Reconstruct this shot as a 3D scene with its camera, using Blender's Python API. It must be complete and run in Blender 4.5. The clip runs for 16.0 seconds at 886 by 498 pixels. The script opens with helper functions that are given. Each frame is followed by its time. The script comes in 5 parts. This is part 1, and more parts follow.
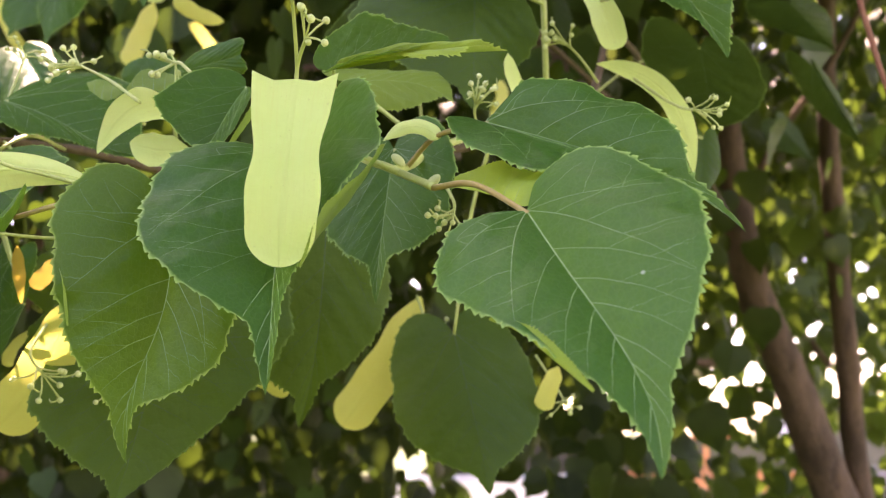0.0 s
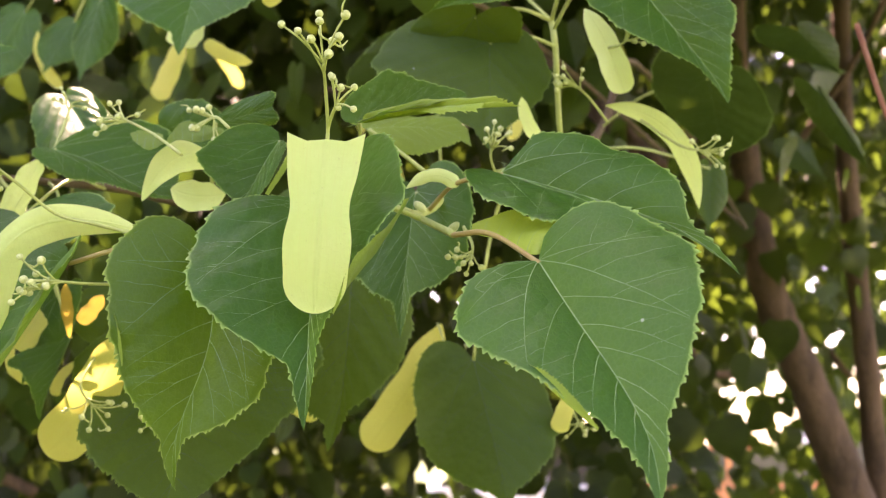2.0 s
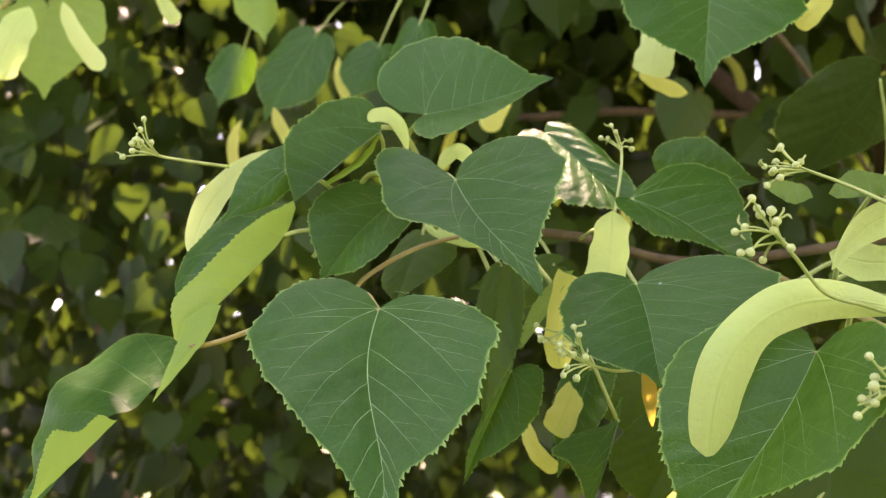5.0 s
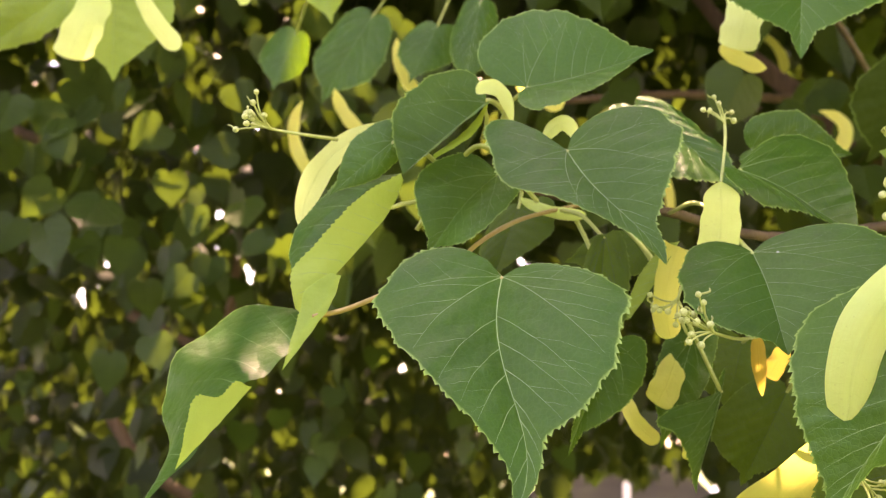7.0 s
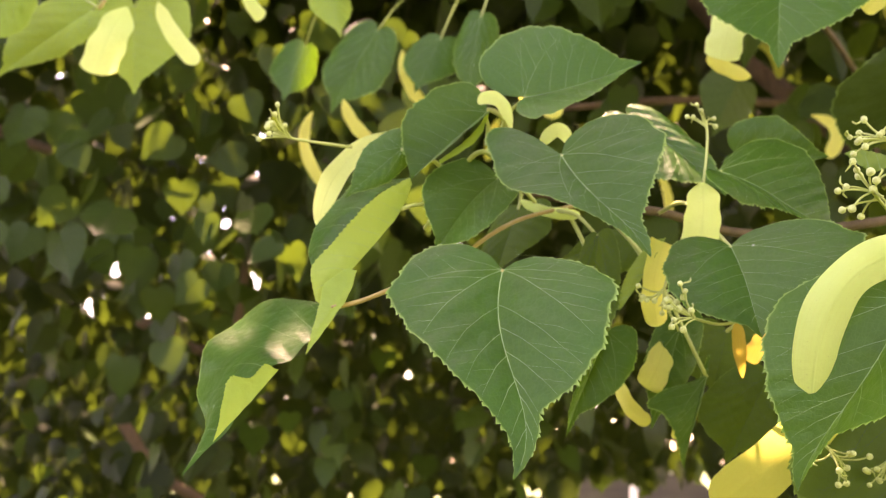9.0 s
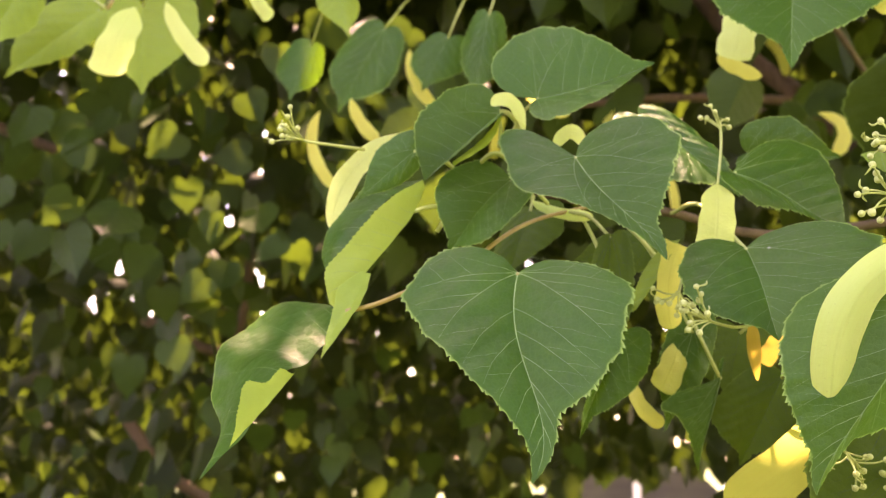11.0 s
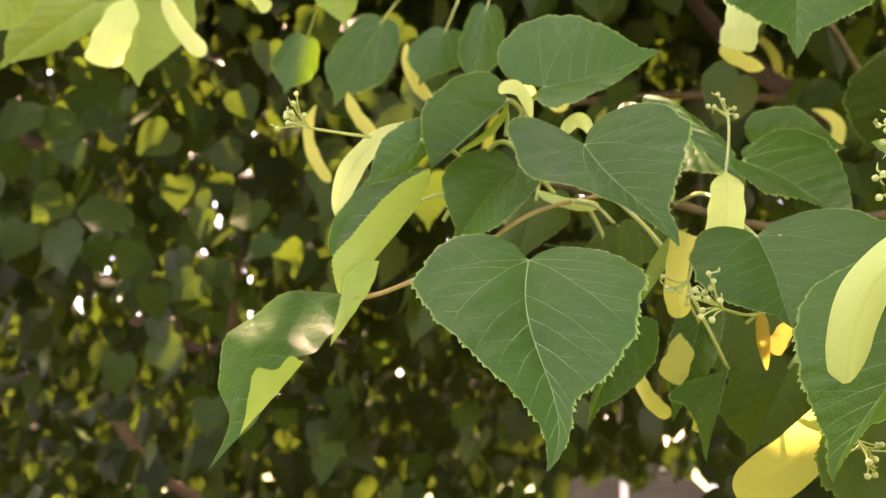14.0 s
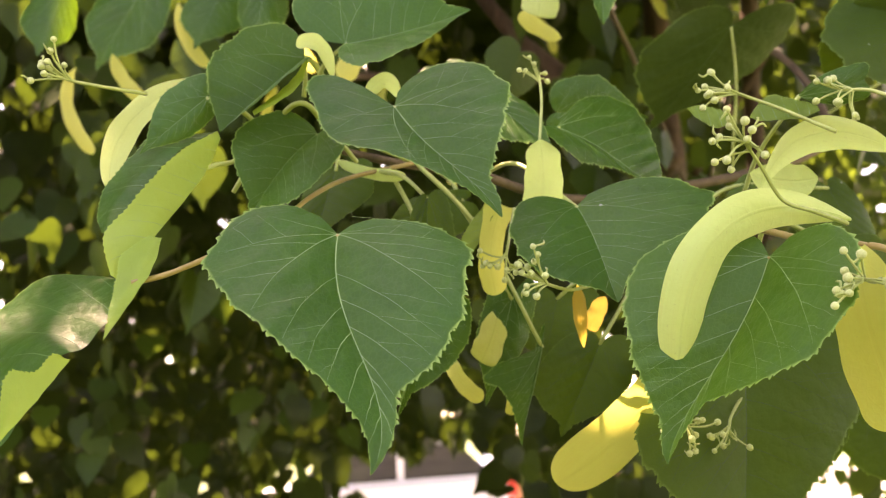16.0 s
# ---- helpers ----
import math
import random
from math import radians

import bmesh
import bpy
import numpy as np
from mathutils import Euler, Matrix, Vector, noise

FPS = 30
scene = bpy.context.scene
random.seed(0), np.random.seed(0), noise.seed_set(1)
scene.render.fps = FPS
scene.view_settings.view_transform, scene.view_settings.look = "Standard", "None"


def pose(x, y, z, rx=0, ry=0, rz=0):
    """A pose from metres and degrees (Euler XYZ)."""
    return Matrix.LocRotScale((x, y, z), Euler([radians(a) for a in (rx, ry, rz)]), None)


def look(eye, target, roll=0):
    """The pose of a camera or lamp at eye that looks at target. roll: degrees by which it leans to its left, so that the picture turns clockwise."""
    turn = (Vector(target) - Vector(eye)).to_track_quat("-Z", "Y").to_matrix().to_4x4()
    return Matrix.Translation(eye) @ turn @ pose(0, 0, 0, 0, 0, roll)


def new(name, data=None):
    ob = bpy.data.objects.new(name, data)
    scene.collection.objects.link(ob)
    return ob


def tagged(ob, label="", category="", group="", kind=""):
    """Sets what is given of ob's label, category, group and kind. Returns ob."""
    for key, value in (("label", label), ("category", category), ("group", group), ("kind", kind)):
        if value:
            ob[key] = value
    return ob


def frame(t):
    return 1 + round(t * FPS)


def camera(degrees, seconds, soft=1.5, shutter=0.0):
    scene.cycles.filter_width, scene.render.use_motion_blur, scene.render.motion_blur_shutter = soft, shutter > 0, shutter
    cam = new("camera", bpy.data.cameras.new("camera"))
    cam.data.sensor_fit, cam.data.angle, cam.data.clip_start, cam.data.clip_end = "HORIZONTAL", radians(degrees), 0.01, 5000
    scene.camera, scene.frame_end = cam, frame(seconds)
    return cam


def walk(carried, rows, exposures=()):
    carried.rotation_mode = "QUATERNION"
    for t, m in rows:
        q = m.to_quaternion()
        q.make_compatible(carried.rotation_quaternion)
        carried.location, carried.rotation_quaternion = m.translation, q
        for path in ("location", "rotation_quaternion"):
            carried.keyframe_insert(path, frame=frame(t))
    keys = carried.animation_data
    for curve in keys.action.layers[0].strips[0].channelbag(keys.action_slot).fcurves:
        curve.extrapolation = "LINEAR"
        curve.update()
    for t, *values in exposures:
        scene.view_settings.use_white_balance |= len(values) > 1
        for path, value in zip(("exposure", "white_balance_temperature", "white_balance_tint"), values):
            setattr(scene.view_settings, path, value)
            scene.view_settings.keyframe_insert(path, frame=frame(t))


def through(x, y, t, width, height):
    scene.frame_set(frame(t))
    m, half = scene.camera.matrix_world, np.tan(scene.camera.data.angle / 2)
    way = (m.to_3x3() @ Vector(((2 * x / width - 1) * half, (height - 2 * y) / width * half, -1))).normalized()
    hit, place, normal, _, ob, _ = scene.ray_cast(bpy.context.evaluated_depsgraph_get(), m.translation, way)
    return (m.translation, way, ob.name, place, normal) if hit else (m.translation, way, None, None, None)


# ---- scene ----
cam = camera(49.0, 16.0, soft=1.2)
cam.data.dof.use_dof = True
cam.data.dof.focus_distance = 0.29
cam.data.dof.aperture_fstop = 21.0
walk(cam, [
    (0.0, pose(0.00000, -0.00000, 1.60001, 100.535, -0.448, -0.073)),
    (0.5, pose(0.00173, 0.00140, 1.60247, 100.570, -0.444, -0.259)),
    (1.0, pose(0.00029, -0.00849, 1.60528, 100.607, -0.244, 0.204)),
    (1.5, pose(0.00109, -0.01776, 1.60338, 101.103, 0.058, 0.656)),
    (2.0, pose(-0.00017, -0.02756, 1.60543, 101.169, -0.125, 1.117)),
    (2.5, pose(-0.00692, -0.03602, 1.60259, 101.621, -0.156, 1.834)),
    (3.0, pose(-0.01571, -0.03630, 1.60274, 102.321, -0.540, 3.151)),
    (3.5, pose(-0.05896, -0.02943, 1.61206, 102.724, -0.165, 4.027)),
    (3.6, pose(-0.07228, -0.02544, 1.61421, 102.735, -0.289, 3.764)),
    (3.8, pose(-0.09929, -0.01169, 1.61823, 102.918, 0.167, 3.627)),
    (4.0, pose(-0.12268, 0.00746, 1.62248, 102.909, 0.686, 3.830)),
    (4.2, pose(-0.14854, 0.01737, 1.62866, 102.546, 0.100, 3.356)),
    (4.4, pose(-0.16762, 0.02673, 1.62988, 102.804, -0.018, 3.762)),
    (4.5, pose(-0.17754, 0.02764, 1.63238, 102.712, -0.190, 3.746)),
    (5.0, pose(-0.22537, 0.03156, 1.63409, 102.504, -1.468, 3.765)),
    (5.2, pose(-0.23758, 0.03280, 1.63333, 102.189, -1.302, 4.328)),
    (7.3, pose(-0.25969, 0.02592, 1.62524, 101.794, -1.463, 4.710)),
    (7.5, pose(-0.25656, 0.01995, 1.62375, 101.860, -1.536, 4.637)),
    (8.0, pose(-0.25654, -0.00201, 1.61728, 102.077, -1.319, 4.771)),
    (10.5, pose(-0.26015, -0.00380, 1.61552, 102.251, -0.870, 5.181)),
    (11.0, pose(-0.26184, -0.00306, 1.61840, 102.009, -0.902, 5.238)),
    (11.5, pose(-0.26479, -0.00340, 1.61809, 101.920, -0.914, 5.195)),
    (12.0, pose(-0.26425, -0.00359, 1.61751, 101.878, -0.863, 5.233)),
    (12.5, pose(-0.26546, -0.00375, 1.61711, 101.803, -0.811, 5.303)),
    (13.0, pose(-0.26718, -0.00575, 1.61757, 101.728, -0.736, 5.334)),
    (13.5, pose(-0.26838, -0.00167, 1.61487, 101.873, -0.786, 5.012)),
    (14.0, pose(-0.27027, 0.00082, 1.61419, 102.077, -0.742, 4.494)),
    (14.5, pose(-0.27276, 0.00678, 1.61394, 101.757, -0.541, 4.012)),
    (15.0, pose(-0.27117, 0.01117, 1.61404, 101.409, 0.016, 2.165)),
    (15.5, pose(-0.27356, 0.02207, 1.61665, 100.920, 1.254, -2.428)),
    (16.0, pose(-0.28098, 0.03999, 1.62012, 100.723, 2.620, -8.386)),
], [(0.0, 3.40, 8900.0, 49.5), (3.0, 3.55, 9500.0, 48.5), (4.2, 3.40, 9400.0, 44.5), (5.2, 3.36, 9600.0, 42.5), (7.3, 3.66, 11400.0, 50.0), (14.5, 3.60, 11400.0, 50.0), (15.5, 3.61, 11400.0, 50.0), (16.0, 3.47, 10900.0, 47.0)])

SUN_ELEVATION, SUN_AZIMUTH = 62.0, 20.0    # degrees; azimuth to the left of straight ahead (+y)

# ---- world and sun ----
world = bpy.data.worlds.new("sky")
scene.world = world
world.use_nodes = True
wn = world.node_tree
sky = wn.nodes.new("ShaderNodeTexSky")
sky.sky_type = "NISHITA"
sky.sun_disc = False
sky.sun_elevation = radians(SUN_ELEVATION)
sky.sun_rotation = radians(-SUN_AZIMUTH)
wn.links.new(sky.outputs["Color"], wn.nodes["Background"].inputs["Color"])
wn.nodes["Background"].inputs["Strength"].default_value = 0.15

sun = new("sun", bpy.data.lights.new("sun", "SUN"))
sun.data.energy, sun.data.angle, sun.data.color = 3.6, radians(0.53), (1.0, 0.95, 0.86)
sun_way = Vector((-math.sin(radians(SUN_AZIMUTH)) * math.cos(radians(SUN_ELEVATION)),
                  math.cos(radians(SUN_AZIMUTH)) * math.cos(radians(SUN_ELEVATION)),
                  math.sin(radians(SUN_ELEVATION))))
sun.matrix_world = look(sun_way * 30, (0, 0, 0))


# ---- materials ----
class Nodes:
    """A small hand for wiring node materials."""

    def __init__(self, name):
        self.mat = bpy.data.materials.new(name)
        self.mat.use_nodes = True
        self.tree = self.mat.node_tree
        self.tree.nodes.clear()

    def add(self, kind, settings=None, **inputs):
        node = self.tree.nodes.new("ShaderNode" + kind)
        for key, value in (settings or {}).items():
            if key == "operation":
                node.operation = value
            elif key == "feature":
                node.feature = value
            elif key == "data_type":
                node.data_type = value
            elif key == "blend_type":
                node.blend_type = value
            elif key == "interpolation_type":
                node.interpolation_type = value
            elif key == "uv_map":
                node.uv_map = value
        for key, value in inputs.items():
            socket = node.inputs[int(key[1:])] if key[0] == "i" and key[1:].isdigit() else node.inputs[key.replace("_", " ")]
            if isinstance(value, bpy.types.NodeSocket):
                self.tree.links.new(value, socket)
            else:
                socket.default_value = value
        return node

    def math(self, operation, a, b=0.0, c=0.0):
        return self.add("Math", {"operation": operation}, i0=a, i1=b, i2=c).outputs[0]

    def mix(self, factor, a, b):
        return self.add("MixRGB", None, Fac=factor, Color1=a, Color2=b).outputs[0]

    def step(self, value, low, high, to_low=0.0, to_high=1.0):
        node = self.add("MapRange", {"interpolation_type": "SMOOTHSTEP"}, Value=value, From_Min=low, From_Max=high, To_Min=to_low, To_Max=to_high)
        return node.outputs[0]

    def noise(self, scale, detail=3.0, coords=None, rough=0.55):
        inputs = {"Scale": scale, "Detail": detail, "Roughness": rough}
        if coords:
            inputs["Vector"] = coords
        return self.add("TexNoise", None, **inputs).outputs["Fac"]

    def finish(self, shader):
        out = self.tree.nodes.new("ShaderNodeOutputMaterial")
        self.tree.links.new(shader, out.inputs["Surface"])
        return self.mat


def rgb(r, g, b):
    return (r, g, b, 1.0)


def leaf_material(name, dark, light, vein, through, thin=0.28, rough=0.4, relief=0.45, veins=True, shine=0.2, rib=False):
    """A leaf blade: two greens, pale veins that branch from the midrib, a pale rim, and light let through."""
    n = Nodes(name)
    place = n.add("NewGeometry").outputs["Position"]
    lot = n.add("ObjectInfo").outputs["Random"]
    shift = n.add("VectorMath", {"operation": "ADD"}, i0=place, i1=n.add("CombineXYZ", None, X=lot, Y=lot, Z=lot).outputs[0]).outputs[0]
    broad = n.noise(38.0, 3.0, shift)
    fine = n.noise(420.0, 2.0, shift)
    tone = n.math("ADD", n.math("MULTIPLY", broad, 0.75), n.math("MULTIPLY", lot, 0.4))
    colour = n.mix(n.step(tone, 0.3, 0.85), rgb(*dark), rgb(*light))
    colour = n.mix(n.math("MULTIPLY", n.step(fine, 0.45, 0.75), 0.22), colour, rgb(*light))
    warmth = n.step(n.noise(14.0, 1.0, shift), 0.42, 0.68)
    colour = n.mix(n.math("MULTIPLY", warmth, 0.18), colour, rgb(light[0] * 1.5, light[1] * 1.12, light[2] * 0.7))
    height = n.math("ADD", n.math("MULTIPLY", broad, 1.1), n.math("MULTIPLY", n.noise(170.0, 2.0, shift), 0.5))
    if rib:
        out = n.add("SeparateXYZ", None, Vector=n.add("UVMap", {"uv_map": "blade"}).outputs[0]).outputs[1]
        line = n.step(out, 0.10, 0.02)
        cells = n.add("TexVoronoi", {"feature": "DISTANCE_TO_EDGE"}, Vector=shift, Scale=300.0).outputs["Distance"]
        mask = n.math("MAXIMUM", n.math("MULTIPLY", line, 0.35), n.math("MULTIPLY", n.step(cells, 0.10, 0.0), 0.05))
        colour = n.mix(mask, colour, rgb(*vein))
        streak = n.noise(1.0, 3.0, n.add("Mapping", None, Vector=n.add("UVMap", {"uv_map": "blade"}).outputs[0], Scale=(3.0, 16.0, 1.0)).outputs[0])
        colour = n.mix(n.math("MULTIPLY", n.step(streak, 0.45, 0.7), 0.45), colour, rgb(vein[0] * 1.08, vein[1] * 0.96, vein[2] * 0.9))
        spots = n.noise(900.0, 1.0, shift)
        colour = n.mix(n.math("MULTIPLY", n.step(spots, 0.70, 0.78), 0.35), colour, rgb(0.42, 0.40, 0.14))
        height = n.math("ADD", height, n.math("MULTIPLY", mask, 0.8))
    if veins:
        specks = n.add("TexVoronoi", None, Vector=shift, Scale=85.0)
        lot2 = n.add("SeparateXYZ", None, Vector=specks.outputs["Color"]).outputs[0]
        speck = n.math("MULTIPLY", n.step(specks.outputs["Distance"], 0.055, 0.035), n.step(lot2, 0.90, 0.92))
        colour = n.mix(n.math("MULTIPLY", speck, 0.7), colour, rgb(0.55, 0.58, 0.45))
        uv = n.add("UVMap", {"uv_map": "blade"}).outputs[0]
        split = n.add("SeparateXYZ", None, Vector=uv)
        along, out = split.outputs[0], split.outputs[1]
        # cross veins: short rungs between the laterals
        rung = n.math("ABSOLUTE", n.math("SUBTRACT", n.math("FRACT", n.math("ADD", n.math("MULTIPLY", out, 11.0), n.math("MULTIPLY", broad, 3.0))), 0.5))
        rung = n.math("MULTIPLY", n.step(rung, 0.07, 0.015), 0.13)
        cells = n.add("TexVoronoi", {"feature": "DISTANCE_TO_EDGE"}, Vector=shift, Scale=520.0).outputs["Distance"]
        net = n.math("MULTIPLY", n.step(cells, 0.1, 0.0), 0.16)
        mask = n.math("MAXIMUM", rung, net)
        rim = n.step(out, 0.984, 0.999)
        colour = n.mix(n.math("MULTIPLY", mask, 0.42), colour, rgb(*vein))
        colour = n.mix(n.math("MULTIPLY", rim, 0.75), colour, rgb(vein[0] * 1.25, vein[1] * 1.2, vein[2]))
        quilt = n.add("TexVoronoi", None, Vector=shift, Scale=210.0).outputs["Distance"]
        height = n.math("ADD", height, n.math("ADD", n.math("MULTIPLY", mask, -0.35), n.math("MULTIPLY", quilt, -0.55)))
    height = n.math("ADD", height, n.math("MULTIPLY", fine, 0.22))
    bump = n.add("Bump", None, Strength=relief, Distance=0.0012, Height=height).outputs[0]
    gloss = n.math("ADD", rough, n.math("MULTIPLY", fine, 0.16))
    face = n.add("BsdfPrincipled", None, Base_Color=colour, Roughness=gloss, Normal=bump)
    face.inputs["Specular IOR Level"].default_value = shine
    glow = n.mix(n.math("MULTIPLY", broad, 0.5), rgb(*through), rgb(through[0] * 0.7, through[1] * 0.85, through[2] * 0.7))
    if veins:
        glow = n.mix(n.math("MULTIPLY", mask, 0.35), glow, rgb(through[0] * 0.5, through[1] * 0.6, through[2] * 0.5))
    back = n.add("BsdfTranslucent", None, Color=glow, Normal=bump)
    return n.finish(n.add("MixShader", None, Fac=thin, i1=face.outputs[0], i2=back.outputs[0]).outputs[0])


LEAF_WARM = leaf_material("leaf_warm_green", (0.020, 0.080, 0.005), (0.036, 0.118, 0.008), (0.26, 0.40, 0.10), (0.30, 0.52, 0.03), rough=0.36, shine=0.22)
LEAF = leaf_material("leaf_green", (0.005, 0.056, 0.009), (0.013, 0.090, 0.014), (0.22, 0.40, 0.11), (0.21, 0.45, 0.03), thin=0.26, rough=0.34, shine=0.22)
# Copy of the leaf for shaded places, with the shade in its colours.
LEAF_SHADE = leaf_material("leaf_shaded_green", (0.016, 0.054, 0.008), (0.031, 0.080, 0.011), (0.10, 0.19, 0.05), (0.22, 0.38, 0.02), rough=0.45, shine=0.2)
# Pale undersides and sunlit leaves; light coming through is put into this green.
LEAF_LIT_PALE = leaf_material("leaf_lit_pale", (0.17, 0.31, 0.05), (0.25, 0.41, 0.08), (0.32, 0.48, 0.12), (0.50, 0.64, 0.10), 0.42)
# Same pale underside where it hangs in shade, coloured duller.
LEAF_PALE = leaf_material("leaf_pale_underside", (0.075, 0.155, 0.028), (0.12, 0.22, 0.045), (0.24, 0.38, 0.10), (0.34, 0.50, 0.05), 0.36)
# Far leaves: the shade inside the foliage is put into this near-black green.
LEAF_FAR_SHADED = leaf_material("leaf_far_shaded", (0.007, 0.015, 0.003), (0.020, 0.038, 0.007), (0.1, 0.2, 0.05), (0.18, 0.30, 0.04), 0.12, 0.40, 0.2, veins=False, shine=0.13)
# Middle leaves: shade under the crown is painted in as a darker green.
LEAF_MID_SHADED = leaf_material("leaf_mid_shaded", (0.010, 0.034, 0.004), (0.025, 0.060, 0.008), (0.12, 0.22, 0.06), (0.20, 0.34, 0.04), 0.14, 0.40, shine=0.2)
# Brighter copy of the far leaf; light from behind is put into it.
LEAF_BACKLIT = leaf_material("leaf_backlit", (0.014, 0.030, 0.005), (0.036, 0.062, 0.011), (0.1, 0.2, 0.05), (0.22, 0.36, 0.05), 0.26, 0.4, 0.2, veins=False, shine=0.15)
BRACT = leaf_material("bract_pale", (0.58, 0.79, 0.21), (0.73, 0.90, 0.36), (0.62, 0.76, 0.24), (0.78, 0.89, 0.38), 0.5, 0.5, 0.5, veins=False, shine=0.3, rib=True)
BRACT_YELLOW = leaf_material("bract_yellow", (0.58, 0.62, 0.12), (0.71, 0.73, 0.21), (0.58, 0.58, 0.12), (0.84, 0.82, 0.20), 0.5, 0.5, 0.4, veins=False, shine=0.3, rib=True)
BRACT_DRY = leaf_material("bract_orange", (0.50, 0.34, 0.06), (0.60, 0.46, 0.12), (0.50, 0.40, 0.10), (0.60, 0.42, 0.08), 0.5, 0.5, 0.25, veins=False, shine=0.3, rib=True)


def plain_material(name, a, b, scale, rough, relief=0.3, distance=0.002, stretch=(1, 1, 1)):
    """Two colours mingled by noise, with a relief."""
    n = Nodes(name)
    place = n.add("Mapping", None, Vector=n.add("TexCoord").outputs["Object"], Scale=stretch).outputs[0]
    broad, fine = n.noise(scale, 4.0, place), n.noise(scale * 9, 3.0, place)
    colour = n.mix(n.step(n.math("ADD", n.math("MULTIPLY", broad, 0.7), n.math("MULTIPLY", fine, 0.3)), 0.35, 0.65), rgb(*a), rgb(*b))
    bump = n.add("Bump", None, Strength=relief, Distance=distance, Height=n.math("ADD", broad, n.math("MULTIPLY", fine, 0.4))).outputs[0]
    face = n.add("BsdfPrincipled", None, Base_Color=colour, Roughness=rough, Normal=bump)
    return n.finish(face.outputs[0])


VEIN = plain_material("vein_pale", (0.12, 0.26, 0.07), (0.19, 0.34, 0.10), 90, 0.5)
# Veins darkened to go with the shaded leaf colour.
VEIN_SHADED = plain_material("vein_shaded", (0.035, 0.085, 0.018), (0.06, 0.12, 0.03), 90, 0.55)
VEIN_LIGHT = plain_material("vein_light", (0.20, 0.34, 0.08), (0.28, 0.42, 0.12), 90, 0.5)
STALK = plain_material("stalk_green", (0.30, 0.38, 0.10), (0.40, 0.48, 0.15), 60, 0.5)
STALK_RED = plain_material("stalk_reddish", (0.34, 0.23, 0.07), (0.38, 0.32, 0.10), 45, 0.5)
BUD = plain_material("bud_pale_green", (0.42, 0.50, 0.17), (0.56, 0.63, 0.28), 240, 0.55, 0.4, 0.0006)
TWIG = plain_material("twig_bark", (0.07, 0.045, 0.02), (0.13, 0.085, 0.04), 70, 0.75, 0.5, 0.002, (1, 1, 0.4))
TWIG_RED = plain_material("twig_red", (0.20, 0.06, 0.035), (0.28, 0.11, 0.06), 70, 0.6, 0.4, 0.001)
BARK = plain_material("bark", (0.060, 0.034, 0.020), (0.15, 0.088, 0.054), 16, 0.9, 0.9, 0.02, (1, 1, 0.25))
GRASS = plain_material("grass", (0.05, 0.10, 0.02), (0.11, 0.15, 0.04), 6, 0.9)
PAVING = plain_material("asphalt_pale", (0.28, 0.27, 0.25), (0.40, 0.39, 0.36), 3, 0.9)


def coat(name, colour, rough, metal=0.0):
    n = Nodes(name)
    dust = n.noise(3.0, 4.0)
    face = n.add("BsdfPrincipled", None, Base_Color=n.mix(n.math("MULTIPLY", dust, 0.25), rgb(*colour), rgb(0.3, 0.28, 0.25)), Roughness=rough, Metallic=metal)
    return n.finish(face.outputs[0])


PAINT_ORANGE = coat("paint_orange", (0.42, 0.16, 0.06), 0.25)
PAINT_BLUE = coat("paint_light_blue", (0.66, 0.72, 0.82), 0.2, 0.0)
PAINT_DARK = coat("paint_dark", (0.05, 0.06, 0.09), 0.25)
GLASS = coat("car_glass", (0.02, 0.025, 0.03), 0.06)
RUBBER = coat("rubber", (0.02, 0.02, 0.02), 0.8)
METAL = coat("rim_metal", (0.5, 0.5, 0.52), 0.35, 0.9)
LAMP_RED = coat("lamp_red", (0.55, 0.02, 0.015), 0.2)


# ---- mesh helpers ----
def mesh_object(name, verts, faces, material, parent=None, label="", smooth=True, uvs=None):
    me = bpy.data.meshes.new(name)
    me.from_pydata([tuple(v) for v in verts], [], faces)
    me.materials.append(material)
    if smooth:
        me.polygons.foreach_set("use_smooth", np.ones(len(me.polygons), dtype=bool))
    if uvs is not None:
        layer = me.uv_layers.new(name="blade")
        loops = np.zeros(len(me.loops), dtype=np.int32)
        me.loops.foreach_get("vertex_index", loops)
        layer.data.foreach_set("uv", np.asarray(uvs, dtype=np.float32)[loops].ravel())
    me.update()
    ob = new(name, me)
    if parent:
        ob.parent = parent
    return tagged(ob, label) if label else ob


def tube_data(points, radii, sides=8, start=0):
    """Vertices and faces of a round tube along points."""
    pts = [Vector(p) for p in points]
    verts, faces = [], []
    side = Vector((0.31, 0.2, 0.93))
    for i, p in enumerate(pts):
        ahead = (pts[min(i + 1, len(pts) - 1)] - pts[max(i - 1, 0)]).normalized()
        x = ahead.cross(side)
        if x.length < 1e-3:
            x = ahead.orthogonal()
        x.normalize()
        y = ahead.cross(x)
        for k in range(sides):
            a = 2 * math.pi * k / sides
            verts.append(p + radii[i] * (math.cos(a) * x + math.sin(a) * y))
    for i in range(len(pts) - 1):
        for k in range(sides):
            a, b = i * sides + k, i * sides + (k + 1) % sides
            faces.append((start + a, start + b, start + b + sides, start + a + sides))
    faces.append(tuple(start + k for k in reversed(range(sides))))
    faces.append(tuple(start + (len(pts) - 1) * sides + k for k in range(sides)))
    return verts, faces


